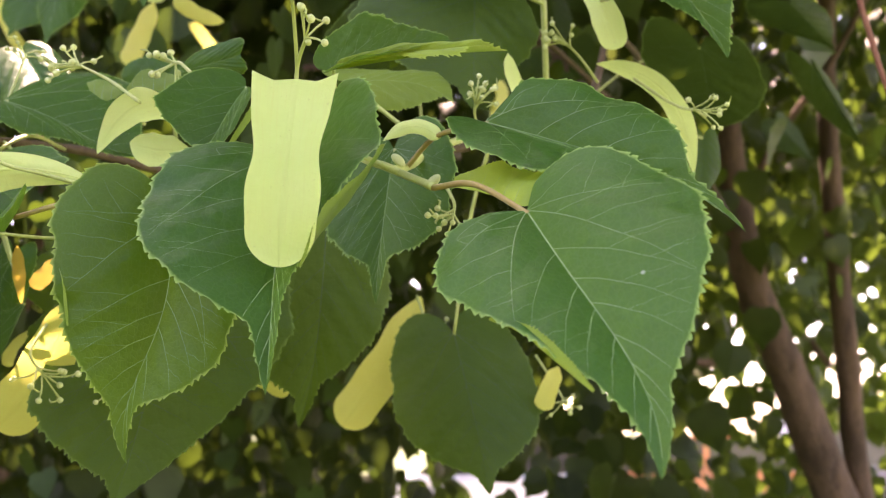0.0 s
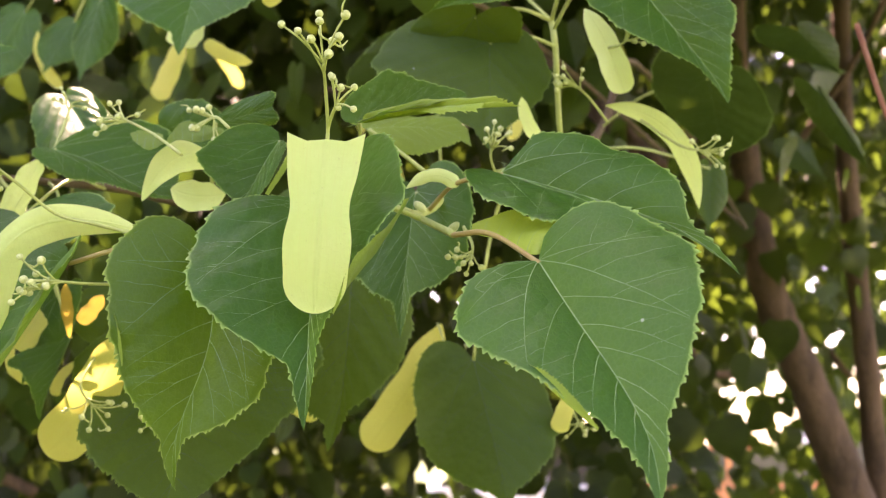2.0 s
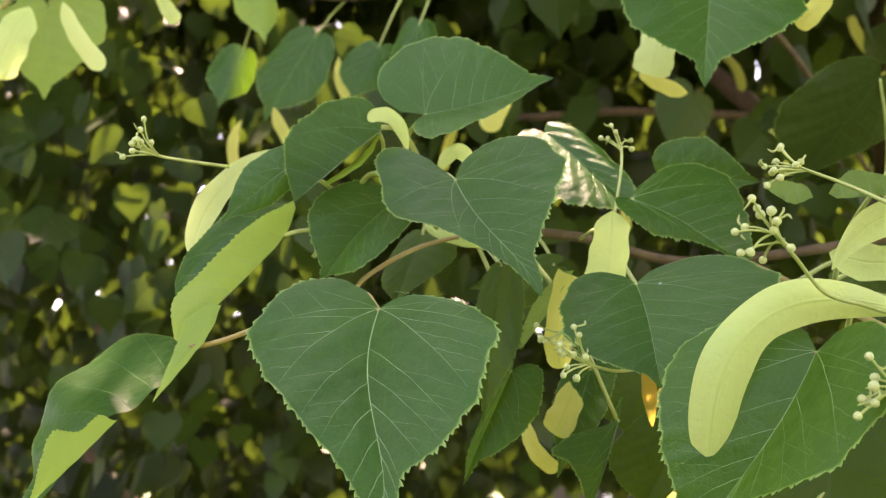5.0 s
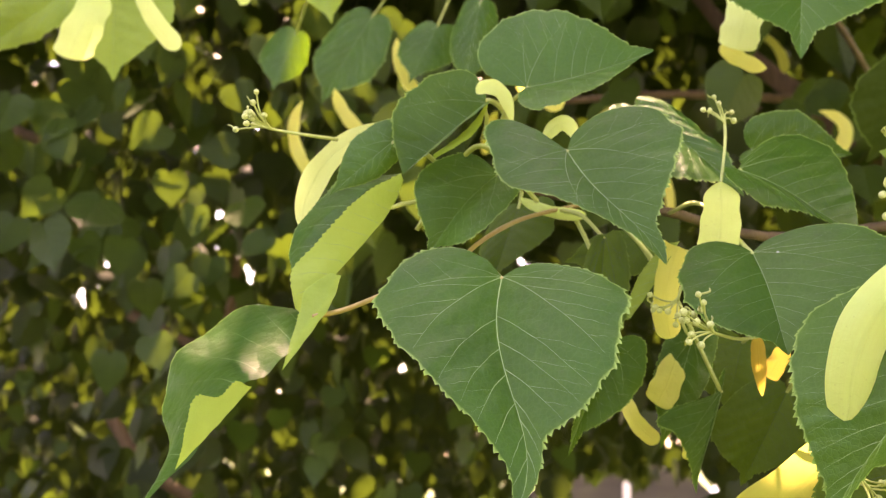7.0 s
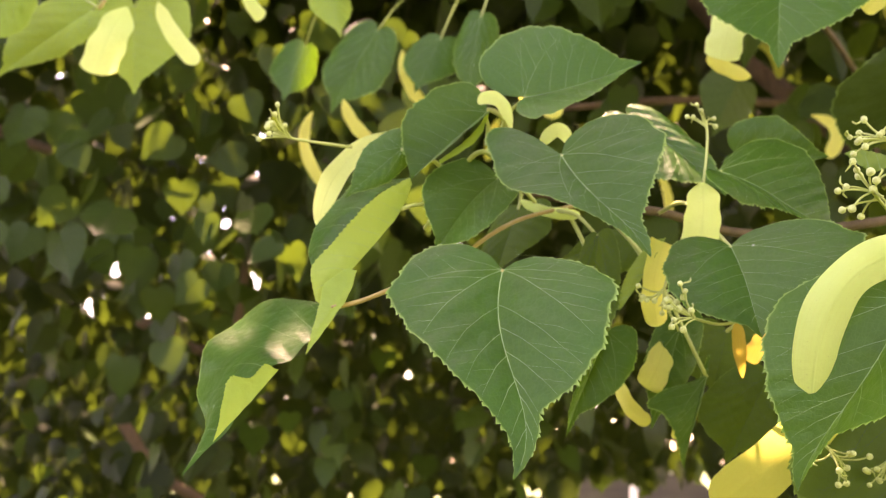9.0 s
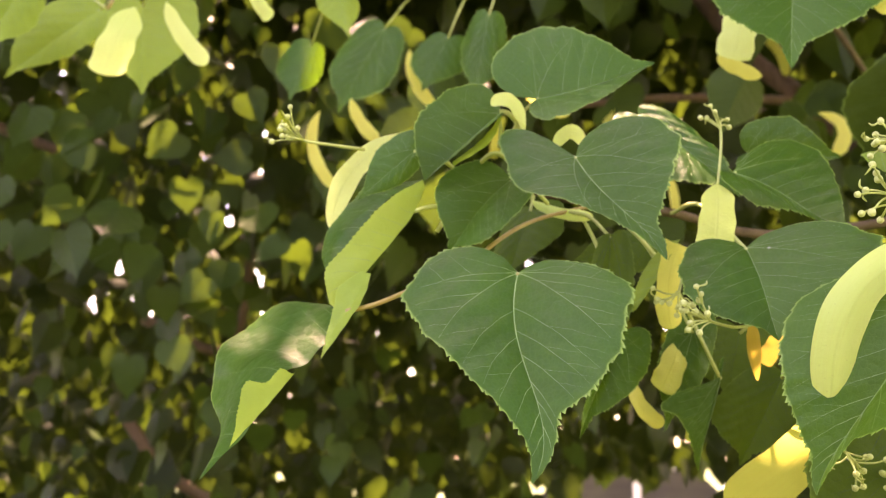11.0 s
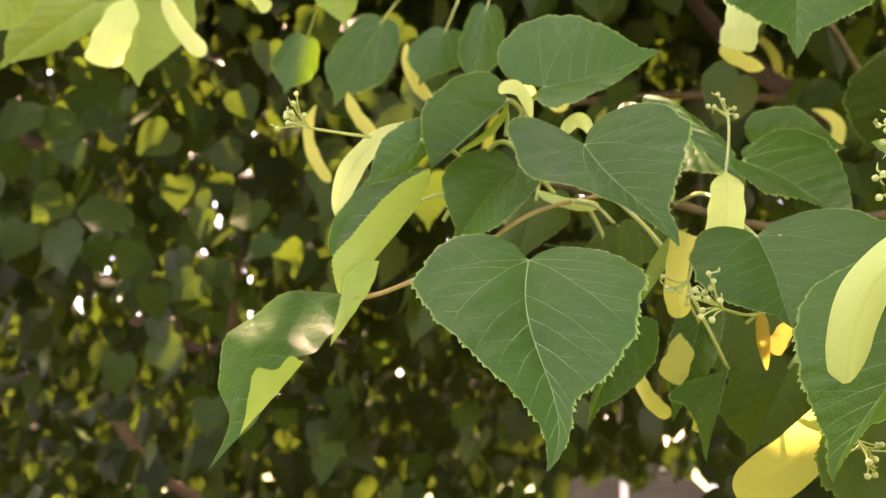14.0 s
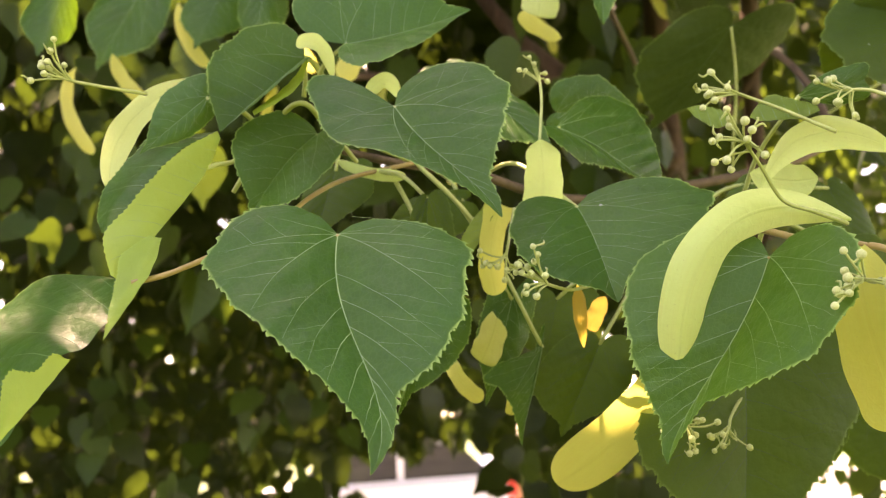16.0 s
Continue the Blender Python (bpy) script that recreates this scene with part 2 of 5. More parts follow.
def curve_points(points, steps=6):
    """A smooth line through the points (Catmull-Rom)."""
    pts = [Vector(p) for p in points]
    if len(pts) < 3:
        return [pts[0].lerp(pts[-1], i / steps) for i in range(steps + 1)]
    ext = [2 * pts[0] - pts[1]] + pts + [2 * pts[-1] - pts[-2]]
    out = []
    for i in range(1, len(ext) - 2):
        a, b, c, d = ext[i - 1], ext[i], ext[i + 1], ext[i + 2]
        for k in range(steps):
            t = k / steps
            out.append(0.5 * (2 * b + (c - a) * t + (2 * a - 5 * b + 4 * c - d) * t * t + (3 * b - a - 3 * c + d) * t ** 3))
    return out + [pts[-1]]


def tube(name, points, r0, r1, material, parent=None, label="", sides=8, steps=6, knobs=0.0):
    line = curve_points(points, steps)
    last = len(line) - 1
    radii = [(r0 + (r1 - r0) * i / last) * (1 + knobs * noise.noise(line[i] * 60)) for i in range(last + 1)]
    verts, faces = tube_data(line, radii, sides)
    return mesh_object(name, verts, faces, material, parent, label)


# ---- leaves ----
# the outline of half a linden blade: across (1 = widest), along (0 at the stalk, 1 at the tip, rear lobes behind 0)
REAR_ACROSS = (0.0, 0.12, 0.30, 0.52, 0.74, 0.90, 0.98, 1.0)
REAR_LOBE = (0.0, -0.55, -0.88, -1.0, -0.88, -0.50, -0.18, 0.0)
REAR_WIDE = (0.0, 0.0, 0.0, 0.02, 0.12, 0.42, 0.75, 1.0)


def half_outline(wide, lobe, full, tail):
    """The smooth rim of a half blade from the stalk round the rear lobe to the tip: across, along and its share s."""
    rows = 160
    s = np.linspace(0, 1, rows)
    rear = np.clip(s / 0.36, 0, 1)
    x = np.clip((s - 0.36) / 0.64, 0, 1) ** 0.92
    body = 0.13 + 0.87 * (1 - np.clip(x / tail, 0, 1) ** full)
    point = 0.13 * np.clip((1 - x) / (1 - tail), 0, 1) ** 0.8
    knots = np.linspace(0, 1, len(REAR_ACROSS))
    across = np.where(s < 0.36, np.interp(rear, knots, REAR_ACROSS), np.minimum(body, 0.0 + np.where(x < tail, 9, point)))
    along = np.where(s < 0.36, lobe * np.interp(rear, knots, REAR_LOBE) + wide * np.interp(rear, knots, REAR_WIDE), wide + x * (1 - wide))
    keep = (np.clip((s - 0.05) / 0.12, 0, 1) * np.clip((0.74 - s) / 0.12, 0.12, 1))[1:-1]
    for _ in range(42):
        across[1:-1] += keep * (0.25 * across[:-2] - 0.5 * across[1:-1] + 0.25 * across[2:])
        along[1:-1] += keep * (0.25 * along[:-2] - 0.5 * along[1:-1] + 0.25 * along[2:])
    return across, along, s


def blade_grid(rows, cols, teeth, wide, lobe, full=1.7, tail=0.78, span=0.5):
    """(across, along, s, r) for a half blade, from the midrib out to the rim. full: how round its front half is; tail: where the drawn-out tip begins;
    span: its half width by its length. With teeth the rim is serrate: each tooth leans towards the tip."""
    across, along, s = half_outline(wide, lobe, full, tail)
    gone = np.concatenate([[0], np.cumsum(np.hypot(np.diff(across) * span, np.diff(along)))])
    if teeth:
        pitch = 0.038
        count = int(gone[-1] / pitch)
        at = (np.arange(count)[:, None] + np.array((0.0, 0.38, 0.74, 0.86))[None]).ravel()
        phase = np.tile((0.0, 0.55, 1.0, 0.25), count)
        at = at + 0.30 * np.sin(np.repeat(np.arange(count), 4) * 2.7 + wide * 40) * (phase > 0)
        at = np.append(np.sort(at), count) / count * gone[-1]
        phase = np.append(phase, 0.0)
    else:
        at, phase = np.linspace(0, gone[-1], rows), np.zeros(rows)
    across, along, s = (np.interp(at, gone, q) for q in (across, along, s))
    rows = len(at)
    if teeth:
        wobble = 0.016 * np.sin(s * 37 + wide * 90) + 0.012 * np.sin(s * 71 + lobe * 130)
        across = across * (1 + wobble * np.clip(s * 6 - 0.5, 0, 1))
    foot = np.clip((s - 0.36) / 0.64, 0, 1) ** 1.3 * 0.97 + 0.03 * s
    foot[-1] = 1.0
    r = np.append(np.linspace(0, 0.985, cols - 1) ** 0.9, 1.0)
    a = across[:, None] * r[None]
    l = foot[:, None] * (1 - r[None]) + along[:, None] * r[None]
    if teeth:
        da, dl = np.gradient(across) * span, np.gradient(along)
        da, dl = (np.convolve(np.pad(q, 3, mode="edge"), np.ones(7) / 7, "valid") for q in (da, dl))
        size = np.maximum(np.hypot(da, dl), 1e-9)
        bite = 0.55 + 0.9 * (np.sin(np.arange(rows) // 4 * 12.9898 + wide * 40) * 43758.5453 % 1.0)
        reach = 0.0135 * bite * phase * np.clip(s * 7 - 0.5, 0, 1) * np.clip((1 - s) * 7, 0.12, 1)
        a[:, -1] += reach * dl / size / span
        l[:, -1] -= reach * da / size
    return a, l, np.repeat(s[:, None], cols, 1), np.repeat(r[None], rows, 0)


def blade_verts(base, tip, left, right, bend, cup, wide, lobe, rows, cols, teeth, rng, ripple=1.0, sway=(0.0, 0.0), full=(1.7, 1.7), tail=(0.78, 0.78), veined=False, fold=0.06):
    """Both halves of a blade. wide, lobe, full and tail are pairs: the left and the right half."""
    base, tip, left, right = (np.array(p, float) for p in (base, tip, left, right))
    size = np.linalg.norm(tip - base)
    normal = np.cross(right - left, tip - base)
    normal /= np.linalg.norm(normal)
    bow = (base + tip) / 2 + normal * bend * size
    spread = (right - left) / max(np.linalg.norm(right - left), 1e-6)

    def rib(u):
        u = u[..., None]
        t = np.clip(u, 0, 1)
        line = (1 - t) ** 2 * base + 2 * t * (1 - t) * bow + t * t * tip
        line = line + np.clip(u, None, 0) * 2 * (bow - base)
        return line + spread * size * (sway[0] * 4 * t * (1 - t) + sway[1] * 9.5 * t ** 3 * (1 - t))

    halves, faces, uvs = [], [], []
    surfaces = []
    start = 0
    for k, edge in enumerate((left, right)):
        out = edge - rib(np.array([wide[k]]))[0]
        a, l, s, r = blade_grid(rows, cols, teeth, wide[k], lobe[k], full[k], tail[k], max(np.linalg.norm(out) / size, 0.1))
        count = len(a)
        swing = rng.uniform(0, 6.28)

        def surface(a, l, out=out, swing=swing):
            wave = ripple * size * (0.017 * np.sin(l * 9 + swing) * a ** 2 + 0.008 * np.sin(l * 27 + swing) * a ** 3)
            start = l - 0.32 * a
            pleat = ripple * size * 0.006 * np.sin(np.pi * np.clip(a, 0, 1)) * (0.5 - 0.5 * np.cos(2 * np.pi * 6.0 * (start + 0.07 * (out[0] > 0))))
            lift = size * fold * a
            return rib(l) + a[..., None] * out + (cup * size * a ** 2 + wave + pleat + lift)[..., None] * normal

        surfaces.append(surface)
        halves.append(surface(a, l).reshape(-1, 3))
        uvs.append(np.stack([s + (0.055 if k else 0.0), r], -1).reshape(-1, 2))
        for i in range(count - 1):
            for j in range(cols - 1):
                q = start + i * cols + j
                quad = (q, q + 1, q + 1 + cols, q + cols)
                faces.append(quad if k else quad[::-1])
        start += count * cols
    if not veined:
        return np.concatenate(halves), faces, np.concatenate(uvs)
    return np.concatenate(halves), faces, np.concatenate(uvs), surfaces, normal, size


def rim_at(l, wide, lobe, full, tail):
    """How far the rim lies from the midrib at a place along it, for the front and the rear of a half blade."""
    x = np.clip((l - wide) / (1 - wide), 0, 1)
    front = np.where(x < tail, 0.13 + 0.87 * (1 - (x / tail) ** full), 0.13 * ((1 - x) / (1 - tail)) ** 0.8)
    back = np.clip((wide - l) / (wide + lobe), 0, 1)
    return np.where(l > wide, front, np.sqrt(np.clip(1 - back ** 2.2, 0.02, 1)))


def vein_data(surfaces, normal, size, wide, lobe, full, tail, rng):
    """Raised veins on the upper face: the midrib, two that spread from the stalk on each side, a few laterals and their outer branches, none quite straight."""
    paths = [(0, [(0.0, l) for l in np.linspace(0, 0.95, 18)], 0.00034, 0.00009)]

    def bowed(k, a0, l0, a1, l1, w0, w1, bow=0.35):
        t = np.linspace(0, 1, 15)
        am, lm = a0 + (a1 - a0) * 0.55, l0 + (l1 - l0) * (0.5 - bow * 0.4)
        shake = 0.008 * np.sin(t * rng.uniform(9, 17) + rng.uniform(0, 6)) * t * (1.2 - t)
        a = (1 - t) ** 2 * a0 + 2 * t * (1 - t) * am + t * t * a1
        l = (1 - t) ** 2 * l0 + 2 * t * (1 - t) * lm + t * t * l1 + shake
        paths.append((k, list(zip(a, l)), w0, w1))
        return a, l

    for k in (0, 1):
        edge = lambda l: float(rim_at(np.array(l), wide[k], lobe[k], full[k], tail[k]))
        bowed(k, 0, 0, 0.5, -0.55 * lobe[k], 0.00012, 0.00004, 0.0)
        a, l = bowed(k, 0, 0, 0.88 * edge(wide[k] * 0.55), wide[k] * 0.55 + rng.uniform(-0.03, 0.03), 0.00020, 0.00005, 0.2)
        for q in (6, 10):
            bowed(k, a[q], l[q], a[q] + 0.22, l[q] - 0.13, 0.00010, 0.00003, 0.0)
        end = wide[k] + (1 - wide[k]) * rng.uniform(0.28, 0.36)
        a, l = bowed(k, 0, 0, 0.92 * edge(end), end, 0.00028, 0.00006, 0.4)
        for q in (3, 6, 9, 12):
            far = l[q] + rng.uniform(-0.02, 0.03)
            bowed(k, a[q], l[q], max(a[q] + 0.05, 0.92 * edge(far)), far, 0.00014, 0.00004, 0.3)
        for l0 in (0.20, 0.33, 0.45, 0.56, 0.67, 0.77):
            l0 += rng.uniform(-0.015, 0.015) + 0.03 * k
            end = min(l0 + 0.30 * (1 - l0) + 0.03 + 0.08 * wide[k], 0.95)
            a, l = bowed(k, 0, l0, 0.92 * edge(end), end, 0.00019, 0.00005, 0.35)
            for q in ((6, 10) if l0 < 0.5 else ()):
                far = l[q] + rng.uniform(0.0, 0.03)
                bowed(k, a[q], l[q], 0.9 * edge(far), far, 0.00009, 0.00003, 0.3)
    verts, faces = [], []
    for k, path, w0, w1 in paths:
        path = np.array(path)
        path[:, 0] = np.minimum(path[:, 0], 0.95 * rim_at(path[:, 1], wide[k], lobe[k], full[k], tail[k]))
        p = surfaces[k](path[:, 0], path[:, 1])
        way = np.gradient(p, axis=0)
        way /= np.maximum(np.linalg.norm(way, axis=1), 1e-9)[:, None]
        up = np.gradient(surfaces[k](path[:, 0] + 0.01, path[:, 1]) - surfaces[k](path[:, 0], path[:, 1]), axis=0) * 0 + normal
        flat = np.cross(way, up)
        w = np.linspace(w0, w1, len(p))[:, None] * 0.52 * size / 0.075
        start = len(verts)
        for i in range(len(p)):
            base_at = p[i] + normal * 0.00006
            verts += [base_at - flat[i] * w[i], base_at + normal * 0.45 * w[i], base_at + flat[i] * w[i]]
        for i in range(len(p) - 1):
            q = start + 3 * i
            faces += [(q, q + 1, q + 4, q + 3), (q + 1, q + 2, q + 5, q + 4)]
    return verts, faces


def pair(x):
    return x if isinstance(x, tuple) else (x, x)


def leaf(base, tip, left, right, bend=0.05, cup=-0.12, wide=0.24, lobe=0.16, full=1.7, tail=0.78, sway=(0.0, 0.0), material=LEAF, stem=None, parent=None, label="", stem_material=STALK, fold=0.13):
    """One heart-shaped leaf from its foot to its tip, with the widest place of each half, and its stalk."""
    rng = random.Random(int(abs(base[0]) * 1e5) + int(abs(base[2]) * 1e5))
    form = pair(wide), pair(lobe), pair(full), pair(tail)
    verts, faces, uvs, surfaces, normal, size = blade_verts(base, tip, left, right, bend, cup, form[0], form[1], 0, 10, True, rng, 1.0, sway, form[2], form[3], True, fold)
    blade = mesh_object("leaf", verts, faces, material, parent, label, uvs=uvs)
    verts, faces = vein_data(surfaces, normal, size, *form, rng)
    mesh_object("venation", verts, faces, VEIN_SHADED if material in (LEAF_SHADE, LEAF_MID_SHADED) else VEIN_LIGHT if material in (LEAF_LIT_PALE, LEAF_PALE) else VEIN, blade)
    if stem:
        b, e = Vector(base), Vector(stem)
        back = (b - Vector(tip)).normalized()
        middle = b.lerp(e, 0.5) + back * 0.05 * (e - b).length + Vector((0, 0, 0.05 * (e - b).length))
        tube("leaf_stalk", [b - back * 0.001, middle, e], 0.0008, 0.0010, stem_material, blade, sides=6, steps=8)
    return blade


def leaf_sheet(edge_a, edge_b, material, parent=None, label="", toothed=(True, True), bulge=0.05, ribs=0, name="leaf"):
    """A part of a folded or rolled blade, spanned between two edges; toothed edges are serrate, and side veins run across it."""
    rows, cols = 90, 9

    def even(points):
        line = np.array([tuple(p) for p in curve_points(points, 14)])
        gone = np.concatenate([[0], np.cumsum(np.linalg.norm(np.diff(line, axis=0), axis=1))])
        at = np.linspace(0, gone[-1], rows)
        return np.stack([np.interp(at, gone, line[:, k]) for k in range(3)], -1), gone[-1]

    (a, long_a), (b, long_b) = even(edge_a), even(edge_b)
    u, v = np.linspace(0, 1, rows), np.linspace(0, 1, cols)
    v[1], v[-2] = 0.02, 0.98
    out = (a - b) / np.maximum(np.linalg.norm(a - b, axis=1), 1e-6)[:, None]
    along = np.gradient((a + b) / 2, axis=0)
    normal = np.cross(along, out)
    normal /= np.maximum(np.linalg.norm(normal, axis=1), 1e-9)[:, None]
    normal *= np.sign(-normal[:, 1:2].sum())
    wide = np.linalg.norm(a - b, axis=1)
    ends = np.clip(u * 12, 0, 1) * np.clip((1 - u) * 12, 0, 1)

    def place(w, i):
        puff = bulge * np.sin(np.pi * w) + 0.03 * np.sin(2 * np.pi * w + 5 * u[i])
        ripple = 0.02 * np.sin(u[i] * 30) * (2 * w - 1) ** 2
        return a[i] * (1 - w) + b[i] * w + normal[i] * wide[i] * (puff + ripple)

    grid = np.stack([np.array([place(w, i) for i in range(rows)]) for w in v], 1)
    phase = np.tile((0.0, 0.5, 1.0), rows)[:rows] * (0.5 + np.sin(np.arange(rows) // 3 * 12.9898) * 43758.5453 % 1.0)
    if toothed[0]:
        grid[:, 0] += out * (0.00055 * phase * ends)[:, None]
    if toothed[1]:
        grid[:, -1] -= out * (0.00055 * phase * ends)[:, None]
    faces = [(i * cols + j, i * cols + j + 1, (i + 1) * cols + j + 1, (i + 1) * cols + j) for i in range(rows - 1) for j in range(cols - 1)]
    rim = np.maximum(1 - v if toothed[0] else 0 * v, v if toothed[1] else 0 * v)
    uvs = np.stack([np.repeat(u[:, None], cols, 1), np.repeat(rim[None], rows, 0)], -1).reshape(-1, 2)
    ob = mesh_object(name, grid.reshape(-1, 3), faces, material, parent, label, uvs=uvs)
    verts, strips = [], []
    for k in range(ribs):
        first = (k + 0.6) / (ribs + 0.8)
        path = np.array([place(w, min(int((first + 0.09 * (0.96 - w)) * rows), rows - 1)) for w in np.linspace(0.96, 0.06, 14)])
        path[1:-1] = (path[:-2] + path[1:-1] + path[2:]) / 3
        way = np.gradient(path, axis=0)
        flat = np.cross(way, normal[rows // 2])
        flat /= np.linalg.norm(flat, axis=1)[:, None]
        start = len(verts)
        for i, p in enumerate(path):
            w = 0.00012 - 0.00009 * i / 13
            low = p + normal[rows // 2] * 0.0001
            verts += [low - flat[i] * w, low + normal[rows // 2] * 0.5 * w, low + flat[i] * w]
        for i in range(13):
            q = start + 3 * i
            strips += [(q, q + 1, q + 4, q + 3), (q + 1, q + 2, q + 5, q + 4)]
    if ribs:
        mesh_object("venation", verts, strips, VEIN_LIGHT if material == LEAF_LIT_PALE else VEIN, ob)
    return ob


# the outline of half a bract: share of its half width from its foot to its rounded end
BRACT_WIDTH = (0.06, 0.42, 0.68, 0.82, 0.88, 0.90, 0.90, 0.92, 0.96, 1.0, 1.0, 0.98, 0.90, 0.0)
BRACT_BLUNT = (1.20, 1.20, 1.10, 1.0, 0.94, 0.91, 0.90, 0.92, 0.95, 0.99, 1.0, 0.98, 0.9, 0.0)


def bract(base, mid, tip, side, material=BRACT, parent=None, label="", blunt=False, cup=0.15, twist=0.0, ears=0.04, taper=0.14):
    """A long strap-shaped bract: a bowed midrib through three places and half its width as a vector."""
    base, mid, tip, side = (np.array(p, float) for p in (base, mid, tip, side))
    rng = random.Random(int(abs(base[0]) * 1e5))
    rows, cols = 44, 9
    t = 1 - (1 - np.linspace(0, 1, rows)) ** 1.7
    bow = 2 * mid - 0.5 * (base + tip)
    rib = (1 - t)[:, None] ** 2 * base + (2 * t * (1 - t))[:, None] * bow + (t * t)[:, None] * tip
    way = np.gradient(rib, t, axis=0)
    way /= np.linalg.norm(way, axis=1)[:, None]
    half = np.linalg.norm(side)
    flat = np.cross(way, side)
    flat /= np.maximum(np.linalg.norm(flat, axis=1), 1e-6)[:, None]
    out = np.cross(flat, way)
    out *= np.sign((out @ side))[:, None]
    profile = BRACT_BLUNT if blunt else BRACT_WIDTH
    width = np.interp(t, np.linspace(0, 1, len(profile)), profile) * half
    cap = np.clip((t - 1 + taper) / taper, 0, 1)
    width = np.where(t > 1 - taper, half * 0.98 * np.clip(1 - cap ** 2, 0, 1) ** (0.5 if taper < 0.33 else 0.8), width)
    soft = 0.25 * width[:-2] + 0.5 * width[1:-1] + 0.25 * width[2:]
    width[1:-1] = np.where(t[1:-1] < 0.84, soft, width[1:-1])
    turn = twist * (t - 0.5)
    out, flat = out * np.cos(turn)[:, None] + flat * np.sin(turn)[:, None], flat * np.cos(turn)[:, None] - out * np.sin(turn)[:, None]
    v = np.linspace(-1, 1, cols)
    swing = rng.uniform(0, 6.28)
    verts = rib[:, None] + v[None, :, None] * (width * (1 + 0.04 * np.sin(t * 19 + swing)))[:, None, None] * out[:, None]
    lift = cup * half * (v[None] ** 2 - 0.4) + 0.06 * half * np.sin(t * 14 + swing)[:, None] * v[None] + 0.03 * half * (1 - np.abs(v[None])) ** 6
    lift = lift * (width / half)[:, None]
    verts = verts + lift[..., None] * flat[:, None]
    if blunt:
        rise = np.clip(1 - t / 0.09, 0, 1)[:, None] * np.cos(2 * math.pi * v[None]) * half * ears
        verts = verts - rise[..., None] * way[:, None]
    faces = [(i * cols + j, i * cols + j + 1, (i + 1) * cols + j + 1, (i + 1) * cols + j) for i in range(rows - 1) for j in range(cols - 1)]
    uvs = np.stack([np.repeat(t[:, None], cols, 1), np.repeat(np.abs(v)[None], rows, 0)], -1).reshape(-1, 2)
    return mesh_object("bract", verts.reshape(-1, 3), faces, material, parent, label, uvs=uvs)


def bud_mesh():
    """A small round flower bud with five faint ribs and a neck."""
    bm = bmesh.new()
    bmesh.ops.create_uvsphere(bm, u_segments=15, v_segments=9, radius=1.0)
    for v in bm.verts:
        a = math.atan2(v.co.y, v.co.x)
        ring = math.hypot(v.co.x, v.co.y)
        k = 1 + 0.05 * math.cos(5 * a) * ring
        v.co = Vector((v.co.x * k, v.co.y * k, v.co.z * (1.06 if v.co.z > 0 else 0.94)))
    me = bpy.data.meshes.new("bud")
    bm.to_mesh(me)
    bm.free()
    me.materials.append(BUD)
    me.polygons.foreach_set("use_smooth", np.ones(len(me.polygons), dtype=bool))
    return me


BUD_MESH = bud_mesh()


def bud_cluster(parent, points, heads, reach, size=0.0015, seed=1, lean=(0, 0, 0)):
    """A forked flower stalk that ends in round buds: the stalk runs through points, the buds spread round its end."""
    rng = random.Random(seed)
    line = curve_points(points, 7)
    end, ahead = line[-1], (line[-1] - line[-4]).normalized()
    verts, faces = tube_data(line, [0.0007 - 0.00022 * i / len(line) for i in range(len(line))], 6)
    spots = []
    for k in range(heads):
        way = Vector((rng.gauss(0, 1), rng.gauss(0, 0.8), rng.gauss(0, 1)))
        way = (way.normalized() * 0.85 + ahead * 0.75 + Vector(lean)).normalized()
        far = reach * rng.uniform(0.55, 1.05)
        root = line[-1 - rng.choice((0, 0, 1, 2, 3))]
        spot = root + way * far
        if any((spot - other).length < size * 2.2 for other in spots):
            spot = spot + way * size * 2.5
        spots.append(spot)
        fork = root.lerp(spot, 0.5) + ahead * reach * 0.08
        v, f = tube_data(curve_points([root, fork, spot], 4), [0.00034] * 9, 5, len(verts))
        verts += v
        faces += f
    for k in range(heads // 2):
        root = spots[rng.randrange(len(spots))]
        way = Vector((rng.gauss(0, 1), rng.gauss(0, 0.8), rng.gauss(0, 1))).normalized()
        tip = root + way * reach * 0.34
        bowl = root.lerp(tip, 0.6) + Vector((rng.gauss(0, 1), rng.gauss(0, 1), rng.gauss(0, 1))).normalized() * reach * 0.12
        v, f = tube_data(curve_points([root, bowl, tip], 4), [0.00022, 0.00030, 0.00034, 0.00036, 0.00036, 0.00034, 0.0003, 0.00024, 0.00012], 5, len(verts))
        verts += v
        faces += f
    stalk = mesh_object("flower_stalk", verts, faces, STALK, parent)
    for k, spot in enumerate(spots):
        bud = new("bud", BUD_MESH)
        bud.parent = parent
        way = (spot - end).normalized() if (spot - end).length > 1e-5 else ahead
        bud.matrix_basis = Matrix.Translation(spot) @ way.to_track_quat("Z", "Y").to_matrix().to_4x4() @ Matrix.Scale(size * rng.uniform(0.82, 1.12), 4)
    return stalk


